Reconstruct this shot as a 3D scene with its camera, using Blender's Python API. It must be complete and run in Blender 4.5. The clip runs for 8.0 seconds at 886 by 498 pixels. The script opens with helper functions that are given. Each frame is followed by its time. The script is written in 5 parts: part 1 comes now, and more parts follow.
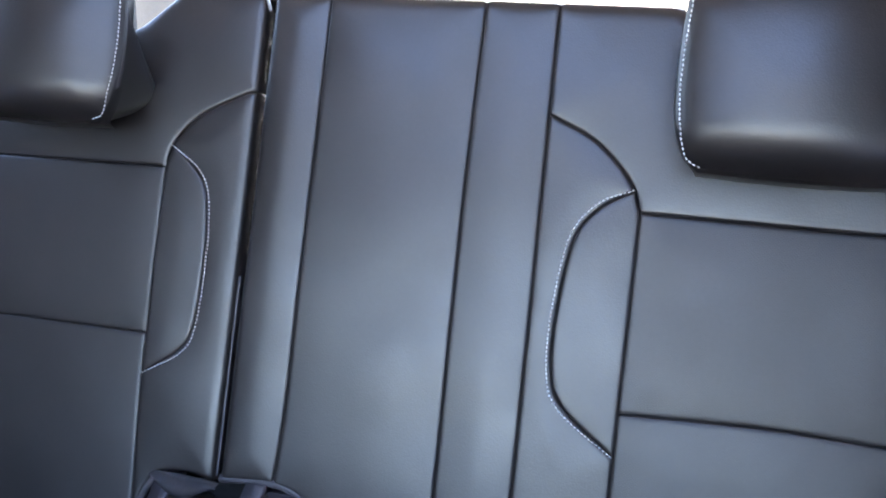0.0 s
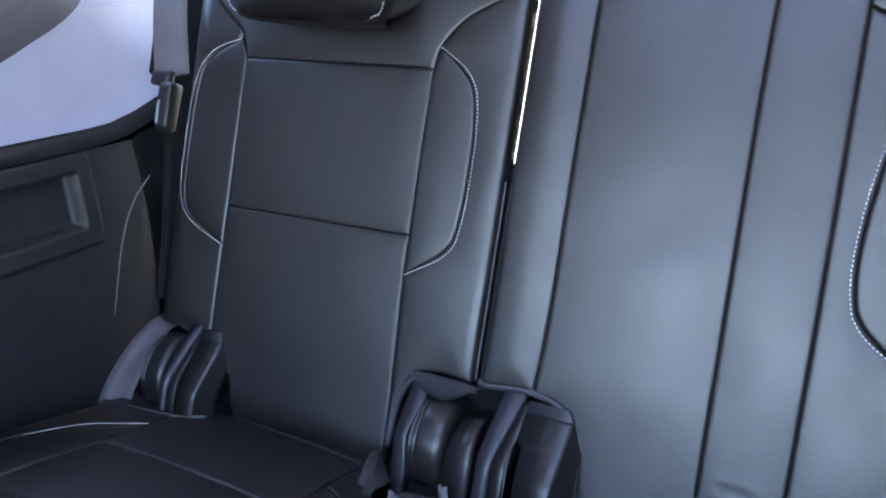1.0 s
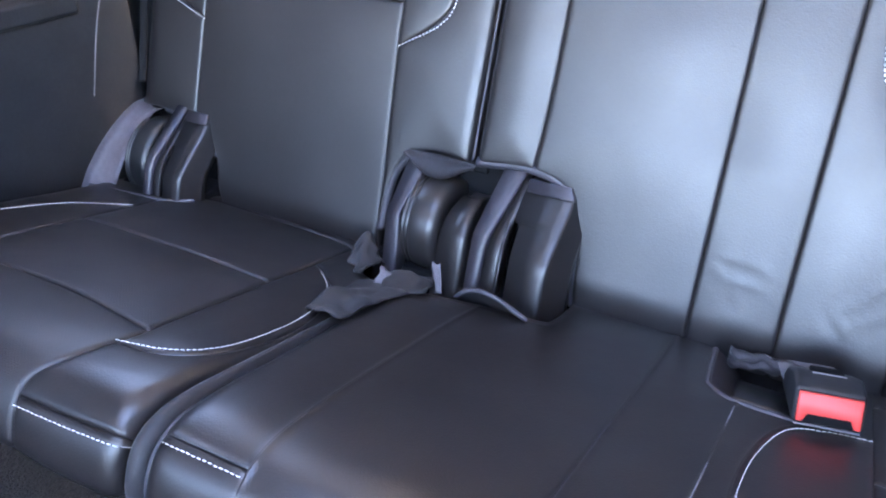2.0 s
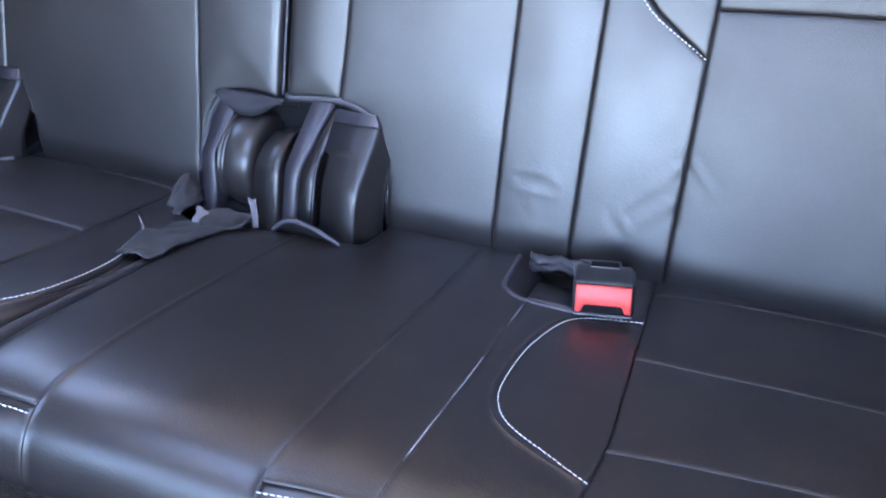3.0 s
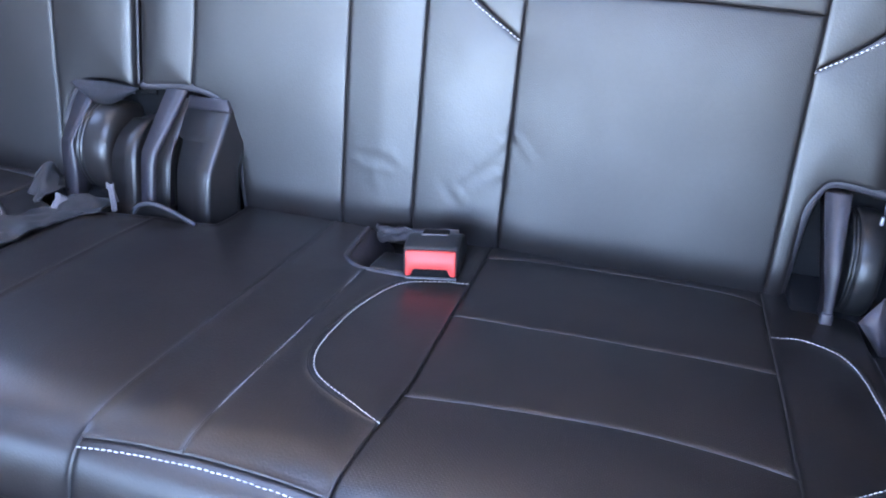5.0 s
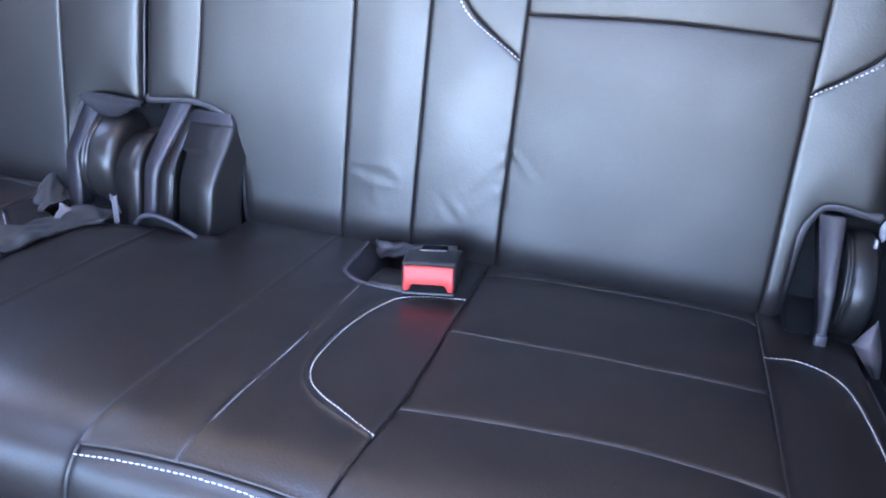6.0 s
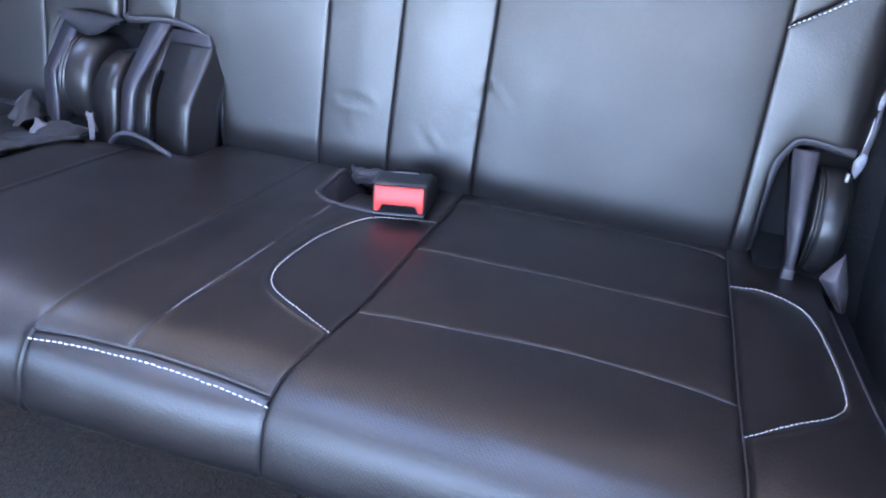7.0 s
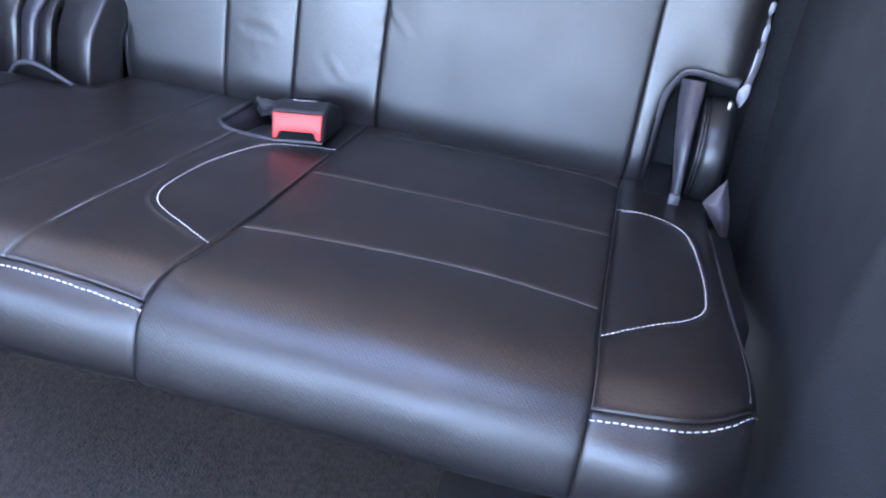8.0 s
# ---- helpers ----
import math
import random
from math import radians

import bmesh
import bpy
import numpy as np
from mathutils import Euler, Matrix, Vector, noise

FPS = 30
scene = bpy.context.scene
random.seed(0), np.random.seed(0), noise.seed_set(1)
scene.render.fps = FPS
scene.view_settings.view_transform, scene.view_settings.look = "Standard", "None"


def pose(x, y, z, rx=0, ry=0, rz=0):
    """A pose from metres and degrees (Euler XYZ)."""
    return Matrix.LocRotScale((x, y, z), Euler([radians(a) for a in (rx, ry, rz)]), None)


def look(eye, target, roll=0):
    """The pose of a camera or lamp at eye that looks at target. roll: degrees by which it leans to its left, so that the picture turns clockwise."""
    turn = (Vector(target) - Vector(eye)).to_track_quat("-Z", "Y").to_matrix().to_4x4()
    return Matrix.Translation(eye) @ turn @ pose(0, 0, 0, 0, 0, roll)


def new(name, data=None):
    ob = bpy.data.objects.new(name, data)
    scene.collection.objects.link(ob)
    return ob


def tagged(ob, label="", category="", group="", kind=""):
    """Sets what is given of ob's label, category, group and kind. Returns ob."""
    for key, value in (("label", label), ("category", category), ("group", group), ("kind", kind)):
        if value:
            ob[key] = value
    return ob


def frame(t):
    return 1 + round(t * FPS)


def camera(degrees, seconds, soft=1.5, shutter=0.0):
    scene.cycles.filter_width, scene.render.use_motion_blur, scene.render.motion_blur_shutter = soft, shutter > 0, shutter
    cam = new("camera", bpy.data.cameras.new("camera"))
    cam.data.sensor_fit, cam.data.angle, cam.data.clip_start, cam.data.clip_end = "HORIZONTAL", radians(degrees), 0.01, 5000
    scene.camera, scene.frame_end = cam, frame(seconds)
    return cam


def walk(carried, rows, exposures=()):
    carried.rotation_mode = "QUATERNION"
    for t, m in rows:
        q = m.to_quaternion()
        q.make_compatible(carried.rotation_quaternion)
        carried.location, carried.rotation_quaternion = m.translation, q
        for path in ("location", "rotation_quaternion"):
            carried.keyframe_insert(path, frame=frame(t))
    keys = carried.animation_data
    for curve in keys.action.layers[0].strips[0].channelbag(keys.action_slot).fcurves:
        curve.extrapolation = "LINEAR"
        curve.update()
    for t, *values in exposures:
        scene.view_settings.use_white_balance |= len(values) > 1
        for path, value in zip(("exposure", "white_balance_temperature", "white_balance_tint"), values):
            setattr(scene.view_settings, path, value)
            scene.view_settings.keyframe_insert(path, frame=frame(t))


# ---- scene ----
from mathutils import geometry

cam = camera(56.4, 8.0, 2.0)

# The seats lean back by RAKE degrees; they are laid out in a frame of their own
# (x across, y into the backrest, z up along it) that SEAT turns and lifts into place.
RAKE, BASE = 17.0, 0.14
SEAT = Matrix.Translation((0, 0.515, BASE)) @ Matrix.Rotation(radians(-RAKE), 4, "X") @ Matrix.Translation((0, -0.515, -0.36))
PATH = [
    (0, (0.291, -0.243, 0.706), (-0.194, 1.697, 0.729), 6.5),
    (0.5, (0.257, -0.258, 0.699), (-0.413, 1.626, 0.737), 7.9),
    (0.7, (0.23, -0.264, 0.697), (-0.498, 1.599, 0.671), 8.0),
    (0.8, (0.217, -0.258, 0.699), (-0.552, 1.586, 0.605), 7.8),
    (1, (0.193, -0.247, 0.648), (-0.65, 1.562, 0.506), 8.6),
    (1.2, (0.171, -0.241, 0.628), (-0.703, 1.539, 0.372), 9.6),
    (1.5, (0.164, -0.225, 0.602), (-0.723, 1.523, 0.207), 10.0),
    (1.8, (0.182, -0.21, 0.587), (-0.665, 1.536, 0.102), 10.0),
    (2, (0.197, -0.203, 0.574), (-0.585, 1.568, 0.073), 9.7),
    (2.2, (0.218, -0.207, 0.568), (-0.502, 1.582, 0.038), 9.3),
    (3.3, (0.317, -0.198, 0.591), (-0.215, 1.625, -0.038), 5.3),
    (3.5, (0.327, -0.199, 0.595), (-0.185, 1.626, -0.044), 4.7),
    (4, (0.349, -0.194, 0.588), (-0.12, 1.646, -0.041), 4.6),
    (4.5, (0.373, -0.199, 0.584), (-0.062, 1.652, -0.037), 4.9),
    (4.7, (0.389, -0.214, 0.599), (-0.044, 1.631, -0.04), 5.1),
    (5.8, (0.405, -0.228, 0.593), (-0.029, 1.633, 0.002), 6.2),
    (6, (0.404, -0.229, 0.597), (-0.041, 1.629, 0.006), 6.3),
    (6.5, (0.404, -0.229, 0.593), (-0.048, 1.628, 0.003), 7.2),
    (6.7, (0.412, -0.234, 0.579), (-0.036, 1.619, -0.026), 7.6),
    (7, (0.437, -0.235, 0.553), (0.003, 1.611, -0.084), 8.4),
    (7.2, (0.459, -0.233, 0.544), (0.039, 1.604, -0.126), 8.8),
    (7.5, (0.481, -0.243, 0.525), (0.109, 1.598, -0.163), 9.6),
    (8, (0.497, -0.246, 0.532), (0.178, 1.602, -0.163), 9.5),
]
EXPOSURES = [(0.0, 4.05, 6400, 18), (0.5, 3.65, 6400, 18), (1.0, 3.9, 6300, 17), (2.0, 5.0, 6550, 21), (3.5, 5.05, 6350, 19), (6.5, 5.15, 6400, 20), (7.2, 5.05, 6450, 20), (8.0, 5.25, 6550, 21)]
walk(cam, [(t, SEAT @ look(eye, target, roll)) for t, eye, target, roll in PATH], EXPOSURES)

# ---- daylight ----
world = bpy.data.worlds.new("world")
scene.world = world
world.use_nodes = True
wn = world.node_tree
sky = wn.nodes.new("ShaderNodeTexSky")
sky.sky_type, sky.sun_disc = "NISHITA", False
sky.sun_elevation, sky.sun_rotation = radians(50), radians(20)
wn.links.new(sky.outputs[0], wn.nodes["Background"].inputs[0])
wn.nodes["Background"].inputs[1].default_value = 0.15
sun = new("sun", bpy.data.lights.new("sun", "SUN"))
sun.data.energy, sun.data.angle, sun.data.color = 4.0, radians(0.5), (1.0, 0.95, 0.86)
sun.matrix_world = look((1.0, 2.7, 3.43), (0, 0, 0))


# ---- materials ----
def material(name, colour, rough=0.5, metal=0.0, spec=0.5, grain=0.0, grain_size=0.001, vary=0.0, vary_size=0.05, sheen=0.0,
             weave=False, pits=0.0, rough_vary=0.0, wrinkle=0.0):
    m = bpy.data.materials.new(name)
    m.use_nodes = True
    t = m.node_tree
    n, l = t.nodes, t.links
    b = n["Principled BSDF"]
    b.inputs["Base Color"].default_value = (*colour, 1)
    b.inputs["Roughness"].default_value = rough
    b.inputs["Metallic"].default_value = metal
    b.inputs["Specular IOR Level"].default_value = spec
    b.inputs["Sheen Weight"].default_value = sheen
    b.inputs["Sheen Roughness"].default_value = 0.5
    co = n.new("ShaderNodeTexCoord").outputs["Object"]

    def noisy(size, detail=3.0):
        k = n.new("ShaderNodeTexNoise")
        k.inputs["Scale"].default_value, k.inputs["Detail"].default_value = 1.0 / size, detail
        l.new(co, k.inputs["Vector"])
        return k.outputs["Fac"]

    def ramp(fac, low, high, a, z):
        k = n.new("ShaderNodeMapRange")
        for i, v in enumerate((low, high, a, z)):
            k.inputs[1 + i].default_value = v
        l.new(fac, k.inputs[0])
        return k.outputs[0]

    if vary:
        mix = n.new("ShaderNodeMixRGB")
        mix.blend_type = "MULTIPLY"
        mix.inputs[0].default_value = 1.0
        mix.inputs[1].default_value = (*colour, 1)
        big, small = ramp(noisy(vary_size), 0.3, 0.7, 1 - vary, 1 + vary), ramp(noisy(vary_size / 12), 0.3, 0.7, 1 - vary * 0.6, 1 + vary * 0.6)
        k = n.new("ShaderNodeMath")
        k.operation = "MULTIPLY"
        l.new(big, k.inputs[0]), l.new(small, k.inputs[1])
        l.new(k.outputs[0], mix.inputs[2])
        l.new(mix.outputs[0], b.inputs["Base Color"])
    if rough_vary:
        l.new(ramp(noisy(0.06, 4.0), 0.3, 0.7, rough - rough_vary, rough + rough_vary), b.inputs["Roughness"])
    last = None
    for kind, size, depth in (("wrinkle", 0.018, wrinkle), ("grain", grain_size, grain), ("pits", 0.0021, pits)):
        if not depth:
            continue
        if kind == "wrinkle":
            h = noisy(size, 4.0)
        elif kind == "grain" and not weave:
            k = n.new("ShaderNodeTexVoronoi")
            k.feature = "SMOOTH_F1"
            k.inputs["Scale"].default_value = 1.0 / size
            l.new(co, k.inputs["Vector"])
            h = k.outputs["Distance"]
        elif kind == "grain":
            k = n.new("ShaderNodeTexWave")
            k.inputs["Scale"].default_value, k.inputs["Distortion"].default_value = 0.3 / size, 0.6
            l.new(co, k.inputs["Vector"])
            h = k.outputs["Fac"]
        else:
            k = n.new("ShaderNodeTexVoronoi")
            k.voronoi_dimensions = "2D"
            k.inputs["Scale"].default_value, k.inputs["Randomness"].default_value = 1.0 / size, 0.0
            turn = n.new("ShaderNodeMapping")
            turn.inputs["Rotation"].default_value = (0, 0, math.pi / 4)
            l.new(n.new("ShaderNodeTexCoord").outputs["UV"], turn.inputs["Vector"])
            l.new(turn.outputs["Vector"], k.inputs["Vector"])
            h = ramp(k.outputs["Distance"], 0.14, 0.26, 0.0, 1.0)
        bump = n.new("ShaderNodeBump")
        bump.inputs["Strength"].default_value, bump.inputs["Distance"].default_value = 1.0, depth
        l.new(h, bump.inputs["Height"])
        if last:
            l.new(last, bump.inputs["Normal"])
        last = bump.outputs["Normal"]
    if last:
        l.new(last, b.inputs["Normal"])
    return m


LEATHER = material("black_leather", (0.0128, 0.0100, 0.0098), 0.37, spec=0.8, grain=0.00010, grain_size=0.0014, vary=0.18, rough_vary=0.04, wrinkle=0.00012)
PERFORATED = material("perforated_leather", (0.0128, 0.0100, 0.0098), 0.43, spec=0.75, grain=0.00009, grain_size=0.0014, vary=0.18, rough_vary=0.04, pits=0.00007, wrinkle=0.00010)
LIP = material("grey_edge_cloth", (0.056, 0.052, 0.060), 0.5, grain=0.00012, grain_size=0.0012, vary=0.2, wrinkle=0.0003)
CLOTH = material("dark_gap_cloth", (0.014, 0.0122, 0.0140), 0.6, sheen=0.1, grain=0.00012, grain_size=0.0012, vary=0.25, wrinkle=0.0003)
FOAM = material("dark_seat_backing", (0.010, 0.010, 0.011), 0.9, spec=0.2, grain=0.0004, grain_size=0.003, vary=0.2)
THREAD = material("white_thread", (0.80, 0.79, 0.79), 0.6, grain=0.0001, grain_size=0.0006)
SATIN = material("satin_dark_plastic", (0.021, 0.0180, 0.0176), 0.34, spec=0.7, grain=0.0, grain_size=0.0009, vary=0.15, rough_vary=0.05)
PLASTIC = material("satin_black_plastic", (0.013, 0.0125, 0.013), 0.36, spec=0.6, grain=0.00006, grain_size=0.0009, vary=0.15, rough_vary=0.05)
PAINTED = material("dark_painted_metal", (0.040, 0.035, 0.042), 0.40, spec=0.7, grain=0.0, grain_size=0.0012, vary=0.2, rough_vary=0.07)
STEEL = material("bright_steel", (0.45, 0.45, 0.46), 0.4, metal=1.0, vary=0.1)
VOID = material("dark_hollow_plastic", (0.008, 0.008, 0.009), 0.7, spec=0.1, vary=0.2)
RED = material("red_plastic", (0.80, 0.062, 0.048), 0.42, vary=0.06, grain=0.00003, grain_size=0.001)
WEBBING = material("grey_belt_webbing", (0.13, 0.115, 0.125), 0.45, sheen=0.15, grain=0.00012, grain_size=0.0008, vary=0.15, weave=True)
ANCHOR = material("mauve_anchor_webbing", (0.085, 0.070, 0.080), 0.42, sheen=0.1, grain=0.0001, grain_size=0.0008, vary=0.2, weave=True)
SCRAP = material("pale_frayed_cloth", (0.27, 0.265, 0.29), 0.5, grain=0.0003, grain_size=0.0012, vary=0.3, vary_size=0.008)
TRIM = material("charcoal_trim_plastic", (0.024, 0.024, 0.026), 0.46, spec=0.4, grain=0.0002, grain_size=0.0013, vary=0.15, rough_vary=0.05)
PALE = material("light_grey_trim", (0.40, 0.41, 0.50), 0.50, grain=0.00003, grain_size=0.0015, vary=0.03)
QUARTER = material("grey_brown_trim", (0.13, 0.12, 0.125), 0.6, grain=0.0002, grain_size=0.0013, vary=0.1)
HEADLINER = material("grey_headliner_cloth", (0.48, 0.445, 0.425), 0.9, grain=0.0003, grain_size=0.002, vary=0.08)
CARPET = material("charcoal_carpet", (0.028, 0.0215, 0.0185), 0.95, sheen=0.03, grain=0.0016, grain_size=0.0020, vary=0.5, vary_size=0.0045)
CARGO = material("tan_cargo_carpet", (0.26, 0.22, 0.17), 0.95, grain=0.002, grain_size=0.004, vary=0.3, vary_size=0.03)
BOUNCE_GROUND = material("pale_bounce_ground", (0.30, 0.29, 0.27), 0.9, grain=0.004, grain_size=0.012, vary=0.3, vary_size=0.6)


# ---- building helpers ----
def part(name, me, mat, parent=None, label="", smooth=True, at=None):
    if isinstance(me, bmesh.types.BMesh):
        bm, me = me, bpy.data.meshes.new(name)
        bm.to_mesh(me)
        bm.free()
    if mat:
        me.materials.append(mat)
    for p in me.polygons:
        p.use_smooth = smooth
    ob = new(name, me)
    if parent:
        ob.parent = parent
        if parent.type == "EMPTY" and parent.get("origin"):
            ob.location = -Vector(parent["origin"])
    return tagged(ob, label) if label else ob


def thing(name, origin, label, category, group=""):
    """An empty at the base of a thing that is laid out in the seats' frame."""
    e = new(name)
    e.empty_display_size = 0.05
    e["origin"] = origin
    e.matrix_world = SEAT @ Matrix.Translation(origin)
    return tagged(e, label, category, group)


def curve(points, step=0.004):
    """A smooth line through the points, sampled evenly."""
    p = [Vector(q) for q in points]
    if len(p) > 2:
        p = [2 * p[0] - p[1], *p, 2 * p[-1] - p[-2]]
        fine = []
        for a, b, c, d in zip(p, p[1:], p[2:], p[3:]):
            for i in range(16):
                t = i / 16
                fine.append(0.5 * (2 * b + (c - a) * t + (2 * a - 5 * b + 4 * c - d) * t * t + (3 * b - a - 3 * c + d) * t ** 3))
        fine.append(p[-2])
    else:
        fine = p
    out, left = [fine[0]], step
    for a, b in zip(fine, fine[1:]):
        d = (b - a).length
        while d > 1e-9 and left <= d:
            a = a + (b - a) * (left / d)
            d = (b - a).length
            out.append(a)
            left = step
        left -= d
    if (out[-1] - fine[-1]).length > step * 0.4:
        out.append(fine[-1])
    else:
        out[-1] = fine[-1]
    return out


def outline(*runs, step=0.004):
    """A closed outline: each run is a line through its points; the runs are joined end to end."""
    out = []
    for run in runs:
        out += [tuple(v) for v in curve([Vector((*q, 0)) for q in run], step)]
    out = [v[:2] for v in out]
    clean = []
    for v in out:
        if not clean or math.dist(clean[-1], v) > 1e-4:
            clean.append(v)
    if math.dist(clean[0], clean[-1]) < 1e-4:
        clean.pop()
    return clean


def away(points, line, closed=True):
    """How far each of the points lies from the line."""
    P, A = np.asarray(points, float), np.asarray(line, float)
    B = np.roll(A, -1, axis=0)
    if not closed:
        A, B = A[:-1], B[:-1]
    best = np.full(len(P), 1e9)
    for a, b in zip(A, B):
        ab = b - a
        t = np.clip(((P - a) @ ab) / max(ab @ ab, 1e-12), 0, 1)
        best = np.minimum(best, np.hypot(*(P - a - t[:, None] * ab).T))
    return best


def inside(points, ring):
    P, A = np.asarray(points, float), np.asarray(ring, float)
    B = np.roll(A, -1, axis=0)
    odd = np.zeros(len(P), bool)
    for (ax, ay), (bx, by) in zip(A, B):
        cross = (ay > P[:, 1]) != (by > P[:, 1])
        odd ^= cross & (P[:, 0] < (bx - ax) * (P[:, 1] - ay) / (by - ay + 1e-15) + ax)
    return odd


def seam_drop(d, deep=0.005, wide=0.010):
    """How far the leather is pulled in at the distance d from a seam."""
    u = np.clip(1 - np.asarray(d) / wide, 0, 1)
    return deep * u * u


def round_drop(d, r):
    u = np.clip(r - d, 0, r)
    return r - np.sqrt(np.maximum(r * r - u * u, 0))


CREASES = []


def panel(name, ring, surf, parent, mat, grid=0.006, deep=0.0015, wide=0.0026, puff=0.0, label="", rounds=(), soft=0.0):
    """A padded leather panel: the outline filled with a fine mesh on the surface surf(u, v, height), pulled in at its seams."""
    ring_a = np.array(ring)
    lo, hi = ring_a.min(0), ring_a.max(0)
    gx, gy = np.meshgrid(np.arange(lo[0] + grid / 2, hi[0], grid), np.arange(lo[1] + grid / 2, hi[1], grid))
    inner = np.stack([gx.ravel(), gy.ravel()], 1)
    inner = inner[inside(inner, ring)]
    d = away(inner, ring)
    inner = inner[d > 0.0078]
    ahead = np.roll(ring_a, -1, 0) - np.roll(ring_a, 1, 0)
    side = np.stack([-ahead[:, 1], ahead[:, 0]], 1) / (np.hypot(*ahead.T)[:, None] + 1e-12)
    area = np.sum(ring_a[:, 0] * np.roll(ring_a[:, 1], -1) - np.roll(ring_a[:, 0], -1) * ring_a[:, 1])
    side *= 1 if area > 0 else -1
    bands = []
    for k in (0.0012, 0.003, 0.0055):
        q = ring_a + side * k
        ok = inside(q, ring)
        q = q[ok]
        bands.append(q[away(q, ring) > k * 0.8])
    pts = np.concatenate([ring_a, *bands, inner])
    count = len(ring)
    vs, _, fs, *_ = geometry.delaunay_2d_cdt([Vector(p) for p in pts], [], [list(range(count))], 1, 1e-6)
    P = np.array([tuple(v) for v in vs])
    d = away(P, ring)
    h = -seam_drop(d, deep, wide) + puff * (1 - np.exp(-d / 0.03))
    for line, r in rounds:
        h -= round_drop(away(P, line, False), r)
    for a, b, deep_c, wide_c in CREASES:
        k = away(P, [a, b], False)
        h -= deep_c * np.exp(-(k / wide_c) ** 2) - 0.6 * deep_c * np.exp(-((k - 2.2 * wide_c) / (1.3 * wide_c)) ** 2)
    if soft:
        h += soft * np.array([noise.noise((p[0] * 14, p[1] * 14, 3.7)) for p in P])
    V = [surf(p[0], p[1], k) for p, k in zip(P, h)]
    F = [tuple(f) for f in fs]
    # turn the edge in, so that the panel has thickness
    edge = {}
    for f in F:
        for a, b in zip(f, (*f[1:], f[0])):
            edge[(a, b)] = True
    rim = [(a, b) for a, b in edge if (b, a) not in edge]
    low = {}
    for a, b in rim:
        for k in (a, b):
            if k not in low:
                low[k] = len(V)
                V.append(surf(P[k][0], P[k][1], h[k] - 0.012))
        F.append((b, a, low[a], low[b]))
    me = bpy.data.meshes.new(name)
    me.from_pydata([tuple(v) for v in V], [], F)
    me.validate()
    a, b, c = (Vector(V[k]) for k in fs[0])
    out = Vector(surf(P[0][0], P[0][1], 0.01)) - Vector(surf(P[0][0], P[0][1], 0.0))
    if (b - a).cross(c - a).dot(out) < 0:
        me.flip_normals()
    flat = me.uv_layers.new(name="flat")
    low_of = {v: k for k, v in low.items()}
    for loop in me.loops:
        k = low_of.get(loop.vertex_index, loop.vertex_index)
        flat.data[loop.index].uv = P[k]
    return part(name, me, mat, parent, label)


def stitches(line, surf, parent, step=0.0040, long=0.0026, thick=0.00062, off=0.0, height=0.0, soft=0.0, rounds=(), label="white contrast stitching", name="stitching"):
    """A row of short threads along a line on the surface."""
    run = curve([Vector((*q, 0)) for q in line], step)
    V, F = [], []
    for a, b in zip(run, run[1:]):
        way = (b - a).normalized()
        side = Vector((-way.y, way.x, 0)) * off
        p, q = a + side, a + way * long + side
        la, lb = (height + soft * noise.noise((k.x * 14, k.y * 14, 3.7)) - sum(float(round_drop(away([k.xy], r, False), w)[0]) for r, w in rounds) for k in (p, q))
        A, B = Vector(surf(p.x, p.y, la)), Vector(surf(q.x, q.y, lb))
        up = (Vector(surf(p.x, p.y, la + 0.01)) - A).normalized()
        ax = (B - A).normalized()
        across = ax.cross(up)
        base = len(V)
        jig = across * random.uniform(-0.0002, 0.0002)
        for s, r in ((0.0, 0.35), (0.2, 1.0), (0.8, 1.0), (1.0, 0.35)):
            c = A.lerp(B, s) + up * (0.0004 * math.sin(math.pi * s)) + jig
            for k in range(5):
                w = 2 * math.pi * k / 5
                V.append(c + (across * math.cos(w) + up * math.sin(w)) * thick * r)
        for j in range(3):
            for k in range(5):
                F.append((base + 5 * j + k, base + 5 * j + (k + 1) % 5, base + 5 * j + 5 + (k + 1) % 5, base + 5 * j + 5 + k))
        F += [tuple(base + k for k in (4, 3, 2, 1, 0)), tuple(base + 15 + k for k in range(5))]
    me = bpy.data.meshes.new(name)
    me.from_pydata([tuple(v) for v in V], [], F)
    ob = part(name, me, THREAD, parent, label)
    return tagged(ob, kind="stuff")


def tube(name, points, r, mat, parent, label="", sides=8, flat=1.0, up=(0, -1, 0), step=0.005):
    """A rod along a line; flat below 1 squeezes it along up."""
    run = curve(points, step)
    V, F = [], []
    for i, p in enumerate(run):
        way = (run[min(i + 1, len(run) - 1)] - run[max(i - 1, 0)]).normalized()
        u = (Vector(up) - way * way.dot(Vector(up))).normalized()
        s = way.cross(u)
        for k in range(sides):
            w = 2 * math.pi * k / sides
            V.append(p + s * (r * math.cos(w)) + u * (r * flat * math.sin(w)))
    n = len(run)
    for i in range(n - 1):
        for k in range(sides):
            F.append((i * sides + k, i * sides + (k + 1) % sides, (i + 1) * sides + (k + 1) % sides, (i + 1) * sides + k))
    F += [tuple(range(sides))[::-1], tuple((n - 1) * sides + k for k in range(sides))]
    me = bpy.data.meshes.new(name)
    me.from_pydata([tuple(v) for v in V], [], F)
    bm = bmesh.new()
    bm.from_mesh(me)
    bmesh.ops.recalc_face_normals(bm, faces=bm.faces)
    bm.to_mesh(me)
    bm.free()
    return part(name, me, mat, parent, label)


